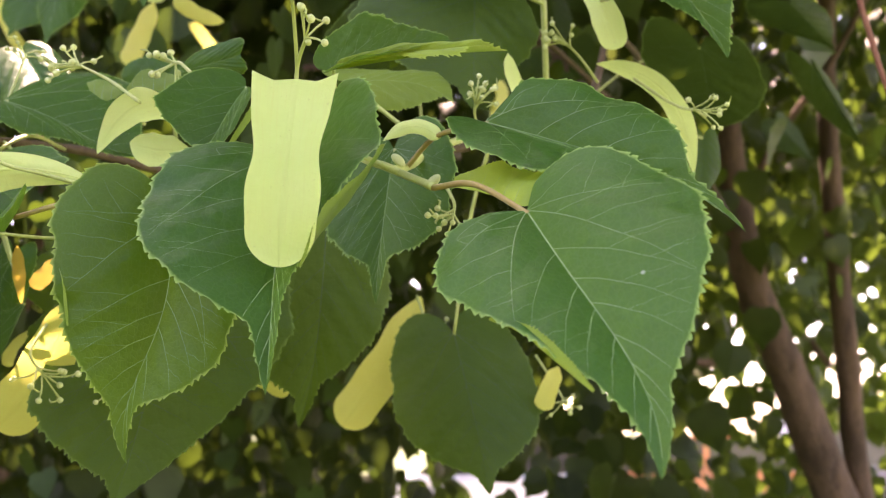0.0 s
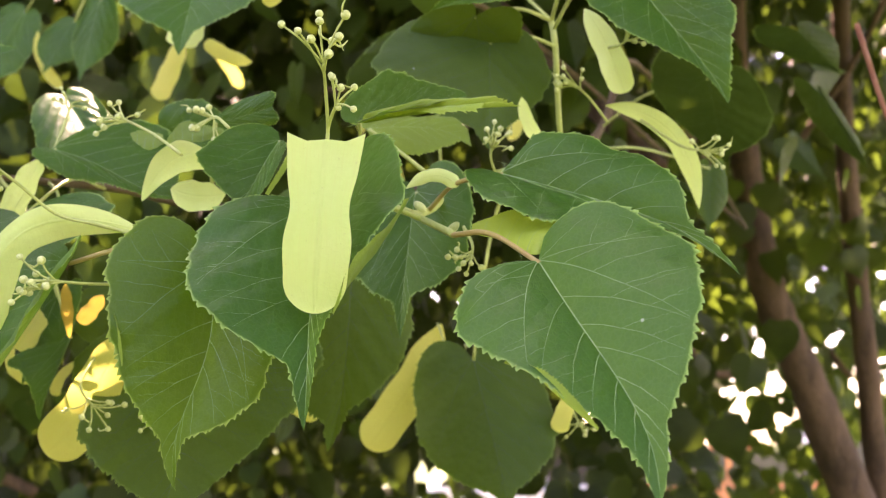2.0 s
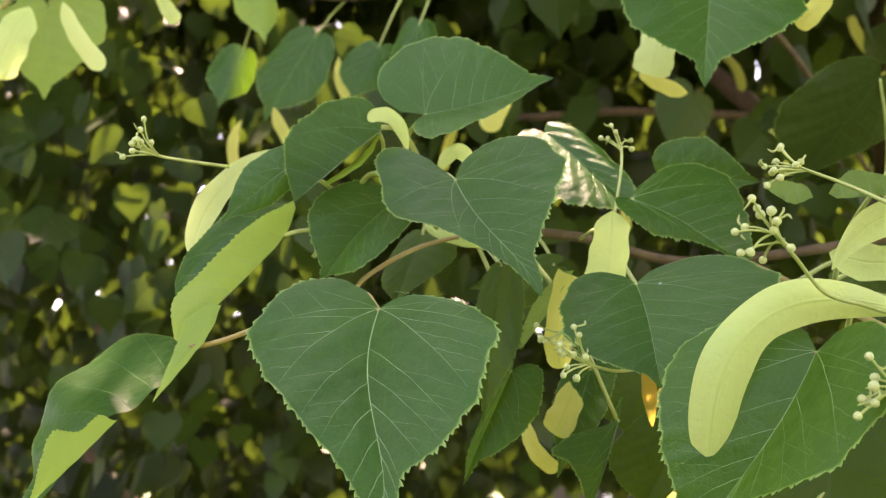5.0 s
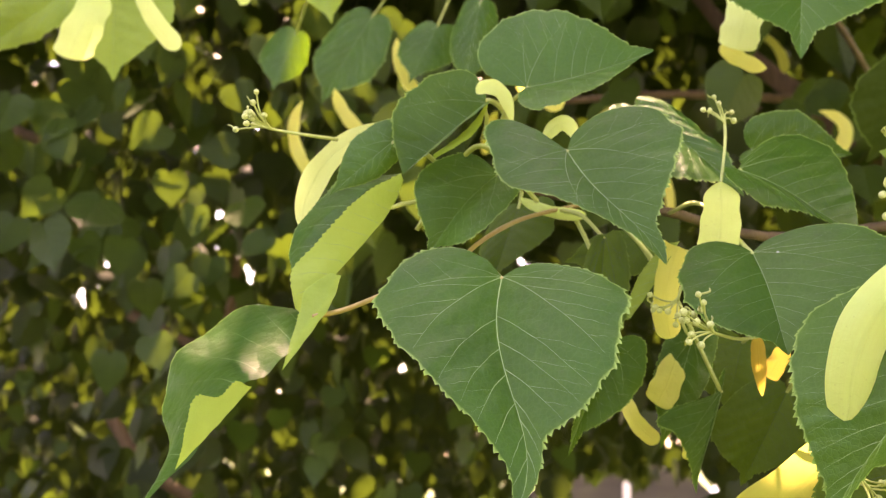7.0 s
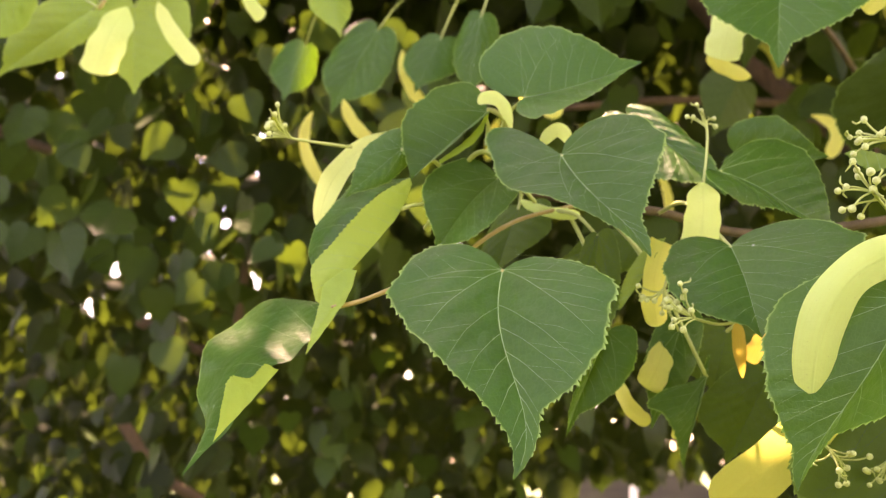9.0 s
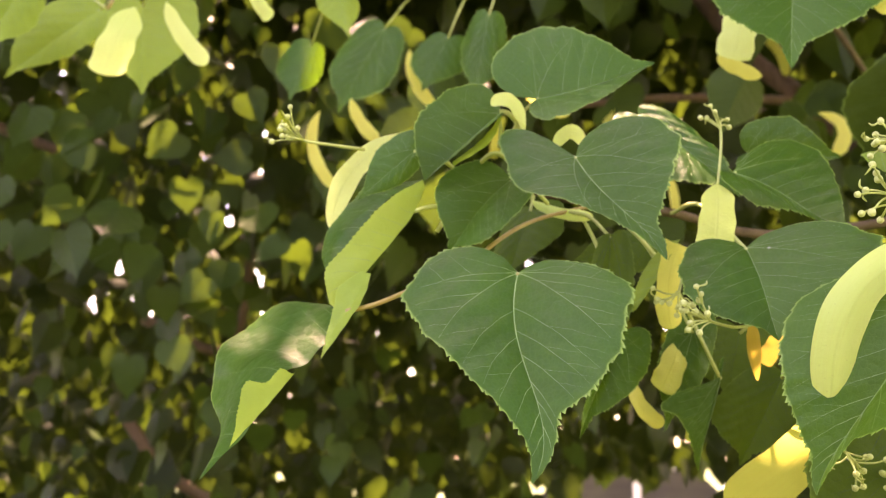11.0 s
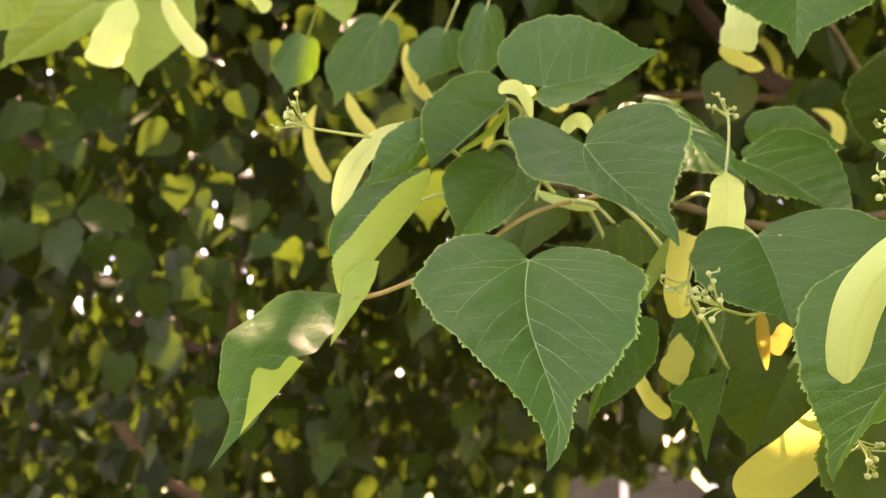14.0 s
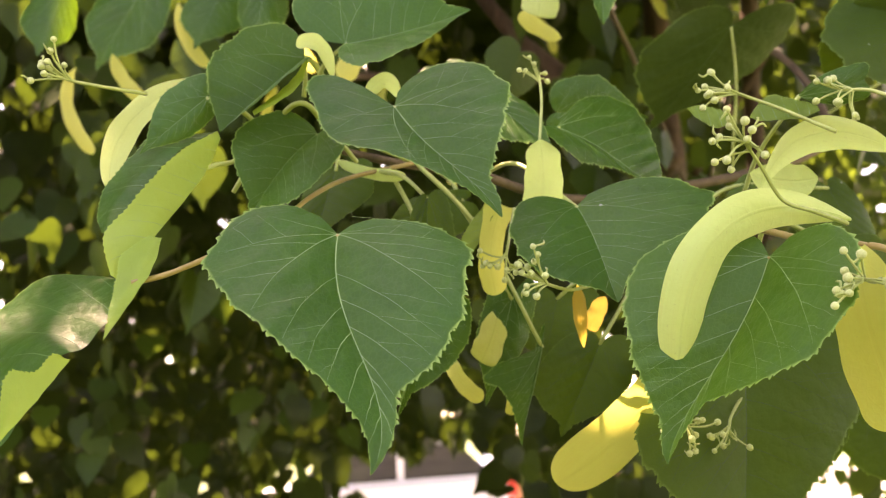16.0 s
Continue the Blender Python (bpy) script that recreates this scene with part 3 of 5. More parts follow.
# gaps cut in the crown so that sun falls on chosen leaves: place, radius
SUN_GAPS = (((-0.5307, 0.6000, 1.8999), 0.0080), ((-0.1980, 0.4470, 1.7690), 0.0130), ((-0.1555, 0.4859, 1.8348), 0.0040), ((-0.3336, 0.3510, 1.6814), 0.0070), ((-0.3696, 0.3620, 1.6643), 0.0060), ((-0.1881, 0.4350, 1.6729), 0.0030), ((-0.2156, 0.4100, 1.6696), 0.0025), ((-0.0185, 0.3720, 1.7389), 0.0035), ((-0.6987, 1.3082, 2.1581), 0.3), ((-0.4394, 0.9470, 2.0122), 0.07), ((-0.4685, 1.1403, 2.1119), 0.13), ((-0.3280, 0.9721, 2.0677), 0.1))

# ---- ground and the linden tree ----
def ground_sheet():
    n = 60
    xs = np.sinh(np.linspace(-4.4, 4.4, n)) * 14
    verts, faces = [], []
    for y in xs:
        for x in xs:
            verts.append((x, y, 0.05 * noise.noise(Vector((x * 0.15, y * 0.15, 0)))))
    for i in range(n - 1):
        for j in range(n - 1):
            faces.append((i * n + j, i * n + j + 1, (i + 1) * n + j + 1, (i + 1) * n + j))
    return tagged(mesh_object("ground", verts, faces, GRASS), "shaded grass under the linden trees", "ground", kind="structure")


ground_sheet()


TREE = new("linden_tree")
tagged(TREE, "linden tree with heart-shaped leaves, pale bracts and flower buds", "tree")


# ---- the near sprays of the linden ----
tube("branch", [(0.6114, 2.0326, 2.0580), (0.2028, 0.9845, 2.0005), (0.0827, 0.6321, 1.8071), (-0.1091, 0.5382, 1.7425), (-0.1938, 0.4855, 1.7416), (-0.2326, 0.4510, 1.7372), (-0.2615, 0.4332, 1.7382)], 0.0036, 0.0015, TWIG, TREE, "brown linden branch with smooth bark", 10, 8, 0.12)
tube("twig", [(-0.2293, 0.4341, 1.7330), (-0.2617, 0.4187, 1.7212), (-0.2809, 0.3955, 1.7035), (-0.2810, 0.3713, 1.6910)], 0.001, 0.0008, STALK_RED, TREE, "", 10, 8, 0.12)
tube("twig", [(-0.2293, 0.4341, 1.7330), (-0.2549, 0.4317, 1.7459), (-0.2704, 0.4186, 1.7690), (-0.2785, 0.3931, 1.7638)], 0.0016, 0.001, STALK, TREE, "", 10, 8, 0.12)
tube("twig", [(-0.2616, 0.4164, 1.7336), (-0.2760, 0.3882, 1.7427), (-0.2884, 0.3982, 1.7364), (-0.3031, 0.4026, 1.7126)], 0.0012, 0.0009, STALK, TREE, "", 10, 8, 0.12)
tube("twig", [(0.0785, 0.5988, 1.7967), (0.0055, 0.4009, 1.7217), (-0.0132, 0.3359, 1.6920), (-0.0216, 0.3189, 1.6882), (-0.0334, 0.3350, 1.6967)], 0.0017, 0.0013, STALK, TREE, "", 10, 8, 0.12)
tube("twig", [(-0.0216, 0.3189, 1.6882), (-0.0119, 0.3028, 1.6802), (-0.0031, 0.2865, 1.6725)], 0.0012, 0.0014, STALK, TREE, "", 10, 8, 0.12)
for spot, way in (((-0.0151, 0.3120, 1.6878), (-0.6, -0.2, 0.5)), ((-0.0032, 0.2940, 1.6761), (0.5, -0.4, 0.4))):
    joint = new("axillary_bud", BUD_MESH)
    joint.parent = TREE
    joint.matrix_basis = Matrix.Translation(spot) @ Vector(way).to_track_quat("Z", "Y").to_matrix().to_4x4() @ Matrix.Diagonal((0.0014, 0.0016, 0.0028, 1))
tube("twig", [(0.0471, 0.4528, 1.8228), (0.0491, 0.4552, 1.8096), (0.0530, 0.4796, 1.7735), (0.0581, 0.5016, 1.7500)], 0.0016, 0.0014, STALK, TREE, "", 10, 8, 0.12)
tube("twig", [(-0.1130, 0.4876, 1.7300), (-0.1045, 0.3387, 1.6766), (-0.1030, 0.3133, 1.6710), (-0.0994, 0.3053, 1.6665)], 0.0014, 0.001, STALK_RED, TREE, "", 10, 8, 0.12)
tube("twig", [(0.2346, 0.5184, 1.8496), (0.2396, 0.5213, 1.8338), (0.2522, 0.5284, 1.7958), (0.2692, 0.5348, 1.7610)], 0.0016, 0.0016, TWIG_RED, TREE, "thin reddish twig", 10, 8, 0.12)
tube("twig", [(0.6114, 2.0326, 2.0580), (0.0606, 0.9754, 2.0494), (-0.1242, 0.6401, 1.9545), (-0.1323, 0.4746, 1.8956), (-0.1327, 0.4412, 1.8852)], 0.004, 0.0014, TWIG, TREE, "", 10, 8, 0.12)
tube("twig", [(-0.1323, 0.4746, 1.8956), (-0.4230, 0.6361, 1.9763), (-0.5227, 0.5749, 1.9256), (-0.5384, 0.5620, 1.9002)], 0.002, 0.0012, STALK_RED, TREE, "", 10, 8, 0.12)
leaf((0.0217, 0.2470, 1.6562), (0.0444, 0.2007, 1.5905), (0.0610, 0.2240, 1.6542), (-0.0003, 0.2350, 1.6317), parent=TREE, bend=0.06, stem=(-0.0031, 0.2866, 1.6722), stem_material=STALK_RED, label="large dark green heart-shaped leaf with pale veins", wide=(0.225, 0.240), lobe=(0.162, 0.015), full=(1.401, 0.884), tail=(0.720, 0.803), sway=(-0.0200, -0.0487))
leaf_sheet([(0.0106, 0.2280, 1.6256), (0.0180, 0.2220, 1.6219), (0.0243, 0.2150, 1.6155), (0.0319, 0.2070, 1.6078)], [(0.0111, 0.2255, 1.6259), (0.0195, 0.2190, 1.6232), (0.0255, 0.2120, 1.6173), (0.0319, 0.2055, 1.6085)], LEAF_LIT_PALE, TREE, "pale turned-over leaf margin", (False, True), 0.05)
leaf_sheet([(-0.0162, 0.2620, 1.6789), (-0.0194, 0.2620, 1.6729), (-0.0260, 0.2580, 1.6609), (-0.0327, 0.2530, 1.6505), (-0.0371, 0.2490, 1.6408)], [(-0.0177, 0.2590, 1.6774), (-0.0210, 0.2570, 1.6707), (-0.0275, 0.2520, 1.6625), (-0.0322, 0.2480, 1.6555), (-0.0371, 0.2470, 1.6411)], LEAF_PALE, TREE, "pale turned-over leaf margin", (False, True), 0.05)
leaf_sheet([(-0.1111, 0.2765, 1.6448), (-0.1097, 0.2760, 1.6382), (-0.1070, 0.2760, 1.6280)], [(-0.1094, 0.2740, 1.6444), (-0.1072, 0.2740, 1.6372), (-0.1061, 0.2750, 1.6282)], LEAF_LIT_PALE, TREE, "pale turned-over leaf margin", (False, True), 0.05)
leaf_sheet([(-0.0596, 0.3020, 1.7047), (-0.0625, 0.3000, 1.6973), (-0.0671, 0.2980, 1.6887)], [(-0.0610, 0.2990, 1.7044), (-0.0642, 0.2970, 1.6962), (-0.0679, 0.2960, 1.6888)], LEAF_LIT_PALE, TREE, "pale turned-over leaf margin", (False, True), 0.05)
leaf((0.0129, 0.2913, 1.6946), (0.0854, 0.2683, 1.6553), (0.0435, 0.2893, 1.7051), (0.0345, 0.2632, 1.6670), parent=TREE, bend=0.04, stem=(-0.0132, 0.3359, 1.6920), stem_material=STALK_RED, wide=(0.292, 0.394), lobe=(-0.050, 0.131), full=(4.000, 0.450), tail=(0.680, 0.756), sway=(-0.0362, -0.0608))
leaf((-0.0435, 0.2902, 1.6837), (-0.0437, 0.2431, 1.6082), (-0.0171, 0.2637, 1.6783), (-0.0821, 0.2708, 1.6673), parent=TREE, bend=0.06, cup=-0.08, stem=(-0.0143, 0.3068, 1.6822), wide=(0.000, 0.266), lobe=(0.396, -0.036), full=(1.154, 3.895), tail=(0.680, 0.696), sway=(0.0318, -0.0138))
leaf((-0.0837, 0.2900, 1.6628), (-0.0905, 0.2856, 1.5898), (-0.0616, 0.2837, 1.6298), (-0.1136, 0.2773, 1.6587), parent=TREE, bend=0.05, material=LEAF_WARM, stem=(-0.0994, 0.3053, 1.6665), wide=(0.302, 0.087), lobe=(0.206, 0.200), full=(2.432, 2.166), tail=(0.680, 0.779), sway=(-0.0805, 0.0898))
leaf((-0.0193, 0.3604, 1.7062), (-0.0239, 0.3447, 1.6441), (0.0045, 0.3521, 1.6972), (-0.0436, 0.3561, 1.6769), parent=TREE, stem=(-0.0062, 0.3603, 1.7032), wide=(0.000, 0.178), lobe=(0.293, 0.193), full=(3.773, 1.536), tail=(0.708, 0.682), sway=(-0.0008, 0.0075))
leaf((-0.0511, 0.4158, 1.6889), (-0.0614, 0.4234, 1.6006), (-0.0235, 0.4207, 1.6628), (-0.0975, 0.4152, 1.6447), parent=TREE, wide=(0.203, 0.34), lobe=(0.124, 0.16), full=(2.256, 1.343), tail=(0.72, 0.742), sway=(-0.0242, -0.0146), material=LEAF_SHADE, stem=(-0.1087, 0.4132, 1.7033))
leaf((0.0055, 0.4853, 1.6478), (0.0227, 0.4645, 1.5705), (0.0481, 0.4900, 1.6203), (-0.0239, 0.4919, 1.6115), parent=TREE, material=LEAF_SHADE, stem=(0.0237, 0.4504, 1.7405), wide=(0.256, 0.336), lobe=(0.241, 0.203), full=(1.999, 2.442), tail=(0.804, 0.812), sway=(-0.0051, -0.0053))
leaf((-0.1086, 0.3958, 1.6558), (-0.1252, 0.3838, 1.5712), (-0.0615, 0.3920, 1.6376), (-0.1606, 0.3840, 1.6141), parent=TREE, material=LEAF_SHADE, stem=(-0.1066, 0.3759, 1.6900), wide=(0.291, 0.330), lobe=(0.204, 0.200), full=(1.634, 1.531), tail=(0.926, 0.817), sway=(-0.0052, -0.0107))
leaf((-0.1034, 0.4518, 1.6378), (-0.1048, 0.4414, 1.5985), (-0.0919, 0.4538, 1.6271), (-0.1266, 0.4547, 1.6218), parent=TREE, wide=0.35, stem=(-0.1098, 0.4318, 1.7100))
leaf((0.0136, 0.4221, 1.7977), (0.0129, 0.4151, 1.7406), (0.0434, 0.4251, 1.7815), (-0.0436, 0.4238, 1.7886), parent=TREE, wide=(0.0, 0.07), lobe=(0.305, 0.342), full=(1.503, 1.917), tail=(0.819, 0.784), sway=(-0.001, -0.0014), material=LEAF_SHADE, stem=(0.0491, 0.4552, 1.8096), label="leaf in shade, coloured a deeper green")
leaf((-0.0395, 0.3214, 1.7226), (0.0017, 0.3047, 1.7269), (-0.0235, 0.3171, 1.7362), (-0.0207, 0.3034, 1.7150), parent=TREE, wide=(0.166, 0.421), lobe=(0.251, 0.084), bend=0.03, cup=0.05, full=(0.872, 2.003), tail=(0.94, 0.937), sway=(-0.0008, 0.0016), stem=(-0.0334, 0.3350, 1.6967))
leaf((-0.0361, 0.3131, 1.7197), (0.0201, 0.2938, 1.7192), (0.0007, 0.2982, 1.7236), (0.0007, 0.2940, 1.7180), parent=TREE, wide=0.6, lobe=0.02, material=LEAF_LIT_PALE)
leaf((-0.0403, 0.3633, 1.7342), (0.0041, 0.3814, 1.7318), (-0.0217, 0.3790, 1.7451), (-0.0203, 0.3721, 1.7251), parent=TREE, wide=(0.281, 0.42), lobe=(0.253, -0.011), full=(3.96, 1.939), tail=(0.94, 0.792), sway=(-0.0671, -0.057), material=LEAF_PALE, stem=(-0.0039, 0.3684, 1.7069), label="light green leaf underside with light coming through")
leaf((-0.0667, 0.3120, 1.7131), (-0.0817, 0.2960, 1.6815), (-0.0660, 0.3000, 1.6920), (-0.0927, 0.2990, 1.6989), parent=TREE, bend=0.05, cup=0.06, stem=(-0.0334, 0.3350, 1.6967), wide=(0.315, 0.360), lobe=(0.053, 0.210), full=(2.165, 1.294), tail=(0.771, 0.701), sway=(-0.0112, -0.0590))
leaf((-0.1015, 0.3500, 1.7330), (-0.0769, 0.3460, 1.7382), (-0.0816, 0.3460, 1.7437), (-0.0791, 0.3500, 1.7311), parent=TREE, stem=(-0.1077, 0.3946, 1.6966), wide=(0.468, 0.440), lobe=(-0.013, -0.006), full=(2.915, 2.445), tail=(0.949, 0.912), sway=(0.0314, -0.0013))
leaf_sheet([(-0.1205, 0.3500, 1.7249), (-0.1168, 0.3490, 1.7295), (-0.1125, 0.3480, 1.7323), (-0.1051, 0.3470, 1.7309), (-0.0966, 0.3470, 1.7292)], [(-0.1187, 0.3470, 1.7226), (-0.1117, 0.3460, 1.7227), (-0.1035, 0.3450, 1.7233), (-0.0955, 0.3460, 1.7264)], LEAF_PALE, TREE, "light green leaf seen nearly edge on", (True, False), 0.05, 5)
leaf_sheet([(-0.1392, 0.3600, 1.7315), (-0.1341, 0.3600, 1.7325), (-0.1249, 0.3590, 1.7308)], [(-0.1369, 0.3580, 1.7276), (-0.1302, 0.3570, 1.7233), (-0.1235, 0.3560, 1.7257)], LEAF_PALE, TREE, "light green leaf seen nearly edge on", (True, False), 0.05, 3)
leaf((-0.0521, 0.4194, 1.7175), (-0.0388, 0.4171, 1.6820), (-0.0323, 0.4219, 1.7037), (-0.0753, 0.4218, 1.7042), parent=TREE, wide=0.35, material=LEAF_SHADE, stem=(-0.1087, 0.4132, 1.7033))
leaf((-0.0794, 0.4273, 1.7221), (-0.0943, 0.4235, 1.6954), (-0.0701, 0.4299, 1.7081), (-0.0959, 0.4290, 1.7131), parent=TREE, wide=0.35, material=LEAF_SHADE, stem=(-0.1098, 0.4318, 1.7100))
leaf((-0.1351, 0.4457, 1.8609), (-0.1428, 0.4313, 1.7957), (-0.0970, 0.4330, 1.8345), (-0.1767, 0.4325, 1.8371), parent=TREE, wide=(0.26, 0.211), lobe=(0.184, 0.057), full=(1.667, 2.04), tail=(0.72, 0.74), sway=(0.0024, 0.0054), stem=(-0.1327, 0.4412, 1.8852))
leaf((0.0705, 0.3611, 1.8036), (0.1101, 0.3582, 1.7430), (0.1170, 0.3543, 1.7826), (0.0476, 0.3529, 1.7904), parent=TREE, wide=(0.466, 0.0), lobe=(0.249, 0.396), full=(0.67, 1.804), tail=(0.773, 0.72), sway=(0.0037, -0.031), stem=(0.0479, 0.4537, 1.8178))
leaf((0.0450, 0.3997, 1.8235), (-0.0140, 0.3867, 1.7984), (0.0257, 0.3858, 1.8032), (0.0007, 0.3826, 1.8205), parent=TREE, wide=0.45, lobe=0.1, stem=(0.0471, 0.4528, 1.8228))
leaf((-0.2101, 0.4573, 1.7838), (-0.1699, 0.4268, 1.7334), (-0.1845, 0.4513, 1.7731), (-0.2111, 0.4350, 1.7480), parent=TREE, stem=(-0.2027, 0.4797, 1.7730), label="green leaf with a patch of full sun", wide=(0.250, 0.284), lobe=(0.103, 0.170), full=(1.573, 1.700), tail=(0.852, 0.780), sway=(-0.0011, -0.0060))
leaf((-0.1578, 0.4635, 1.7656), (-0.1126, 0.4639, 1.7630), (-0.1385, 0.4602, 1.7830), (-0.1447, 0.4655, 1.7541), parent=TREE, stem=(-0.1302, 0.5157, 1.7691), wide=(0.408, 0.350), lobe=(0.093, 0.100), full=(1.289, 1.700), tail=(0.786, 0.780), sway=(-0.0052, 0.0031))
leaf((-0.1816, 0.3830, 1.7321), (-0.1313, 0.4080, 1.7162), (-0.1477, 0.4100, 1.7533), (-0.1706, 0.3840, 1.7174), parent=TREE, stem=(-0.1469, 0.4581, 1.7466), wide=(0.188, 0.176), lobe=(0.038, 0.160), full=(1.893, 0.781), tail=(0.916, 0.948), sway=(-0.0209, 0.0814))
leaf((-0.2673, 0.3380, 1.6824), (-0.2626, 0.2942, 1.6104), (-0.2289, 0.3246, 1.6748), (-0.3076, 0.3289, 1.6712), parent=TREE, bend=0.05, stem=(-0.2810, 0.3713, 1.6910), stem_material=STALK_RED, label="large dark green heart-shaped leaf with pale veins", wide=(0.000, 0.091), lobe=(0.087, 0.172), full=(2.442, 1.003), tail=(0.724, 0.816), sway=(0.0492, -0.0900))
leaf((-0.2454, 0.3628, 1.7330), (-0.2155, 0.3347, 1.6863), (-0.2071, 0.3500, 1.7372), (-0.2661, 0.3555, 1.7149), parent=TREE, bend=0.05, stem=(-0.2549, 0.4317, 1.7459), wide=(0.202, 0.349), lobe=(0.149, 0.383), full=(1.240, 0.450), tail=(0.683, 0.680), sway=(0.0386, -0.0429))
leaf((-0.2600, 0.3954, 1.7695), (-0.2089, 0.3995, 1.7866), (-0.2563, 0.4027, 1.8065), (-0.2544, 0.3771, 1.7538), parent=TREE, bend=0.04, stem=(-0.2704, 0.4196, 1.7639), wide=(0.295, 0.096), lobe=(0.293, 0.071), full=(1.493, 2.147), tail=(0.778, 0.864), sway=(0.0655, -0.0026))
leaf((-0.2713, 0.3978, 1.7340), (-0.2971, 0.3871, 1.6989), (-0.2669, 0.3832, 1.7175), (-0.3010, 0.3883, 1.7318), parent=TREE, stem=(-0.2554, 0.4173, 1.7286), wide=(0.141, 0.368), lobe=(0.285, 0.057), full=(4.000, 1.617), tail=(0.842, 0.783), sway=(0.0488, -0.0169))
leaf((-0.2628, 0.4346, 1.7305), (-0.2731, 0.4233, 1.6960), (-0.2482, 0.4278, 1.7194), (-0.2789, 0.4309, 1.7124), parent=TREE, wide=0.4, lobe=0.1, material=LEAF_SHADE, stem=(-0.2615, 0.4332, 1.7382))
blade = leaf_sheet([(-0.3309, 0.3480, 1.6699), (-0.3466, 0.3680, 1.6759), (-0.3616, 0.3740, 1.6745), (-0.3738, 0.3700, 1.6662), (-0.3796, 0.3580, 1.6554), (-0.3779, 0.3420, 1.6404), (-0.3663, 0.3180, 1.6268), (-0.3627, 0.3030, 1.6185), (-0.3628, 0.2900, 1.6096)], [(-0.3303, 0.3450, 1.6694), (-0.3335, 0.3380, 1.6606), (-0.3357, 0.3300, 1.6513), (-0.3433, 0.3180, 1.6435), (-0.3502, 0.3060, 1.6297), (-0.3558, 0.2980, 1.6203), (-0.3628, 0.2900, 1.6096)], LEAF, TREE, "folded leaf with its pale underside turned out", (True, False), 0.05, 9)
leaf_sheet([(-0.3415, 0.3180, 1.6448), (-0.3497, 0.3045, 1.6296), (-0.3557, 0.2965, 1.6199)], [(-0.3421, 0.3160, 1.6443), (-0.3448, 0.3120, 1.6454), (-0.3483, 0.3070, 1.6405), (-0.3528, 0.3010, 1.6402), (-0.3537, 0.2980, 1.6333), (-0.3539, 0.2960, 1.6259), (-0.3555, 0.2960, 1.6199)], LEAF_LIT_PALE, blade, "pale turned-over margin", (False, True), 0.06, name="margin")
leaf_sheet([(-0.3256, 0.3490, 1.6853), (-0.3335, 0.3490, 1.6793), (-0.3345, 0.3450, 1.6709), (-0.3351, 0.3360, 1.6594), (-0.3352, 0.3280, 1.6504)], [(-0.3217, 0.3470, 1.6841), (-0.3236, 0.3430, 1.6737), (-0.3285, 0.3370, 1.6636), (-0.3352, 0.3280, 1.6504)], LEAF_LIT_PALE, blade, "pale curled margin", (True, False), -0.10, name="margin")
tube("leaf_stalk", [(-0.3302, 0.3445, 1.6695), (-0.3203, 0.3450, 1.6719), (-0.3097, 0.3520, 1.6777), (-0.2970, 0.3635, 1.6859)], 0.0009, 0.0010, STALK_RED, blade, sides=6, steps=8)
blade = leaf_sheet([(-0.3071, 0.3800, 1.7295), (-0.3193, 0.3720, 1.7193), (-0.3279, 0.3640, 1.7067), (-0.3340, 0.3570, 1.6957), (-0.3396, 0.3520, 1.6872), (-0.3389, 0.3490, 1.6800), (-0.3371, 0.3480, 1.6728)], [(-0.3061, 0.3800, 1.7266), (-0.3104, 0.3840, 1.7176), (-0.3169, 0.3740, 1.7039), (-0.3232, 0.3620, 1.6911), (-0.3265, 0.3540, 1.6841), (-0.3330, 0.3500, 1.6769), (-0.3352, 0.3480, 1.6713)], LEAF_LIT_PALE, TREE, "light green leaf underside with light coming through", (True, False), 0.06, 8)
leaf_sheet([(-0.3108, 0.3850, 1.7300), (-0.3216, 0.3860, 1.7299), (-0.3308, 0.3840, 1.7280), (-0.3358, 0.3800, 1.7202), (-0.3429, 0.3740, 1.7092), (-0.3453, 0.3680, 1.6981), (-0.3422, 0.3600, 1.6879)], [(-0.3076, 0.3840, 1.7307), (-0.3199, 0.3760, 1.7204), (-0.3286, 0.3680, 1.7077), (-0.3348, 0.3610, 1.6965), (-0.3405, 0.3560, 1.6880)], LEAF, blade, "dark upper face behind the fold", (True, False), 0.05, 5, name="half_blade")
tube("leaf_stalk", [(-0.3108, 0.3840, 1.7171), (-0.3069, 0.3880, 1.7196), (-0.3016, 0.3920, 1.7221), (-0.2902, 0.3988, 1.7334)], 0.0009, 0.0010, STALK, blade, sides=6, steps=8)
blade = leaf((-0.2758, 0.3850, 1.7592), (-0.3059, 0.3760, 1.7277), (-0.2815, 0.3740, 1.7435), (-0.3046, 0.3800, 1.7574), parent=TREE, wide=(0.3, 0.52), lobe=(0.02, 0.10), full=(1.2, 2.6), tail=(0.8, 0.93), bend=0.03, cup=0.02, stem=(-0.2762, 0.3960, 1.7482))
leaf_sheet([(-0.2770, 0.3810, 1.7539), (-0.2833, 0.3770, 1.7448), (-0.2947, 0.3760, 1.7357)], [(-0.2739, 0.3780, 1.7577), (-0.2789, 0.3710, 1.7425), (-0.2941, 0.3740, 1.7334)], LEAF_LIT_PALE, blade, "pale turned-over margin", (False, True), 0.05, name="margin")
leaf((-0.3104, 0.3795, 1.7421), (-0.3334, 0.3766, 1.7198), (-0.3144, 0.3818, 1.7295), (-0.3250, 0.3792, 1.7435), parent=TREE, wide=0.4, stem=(-0.2902, 0.3988, 1.7334))
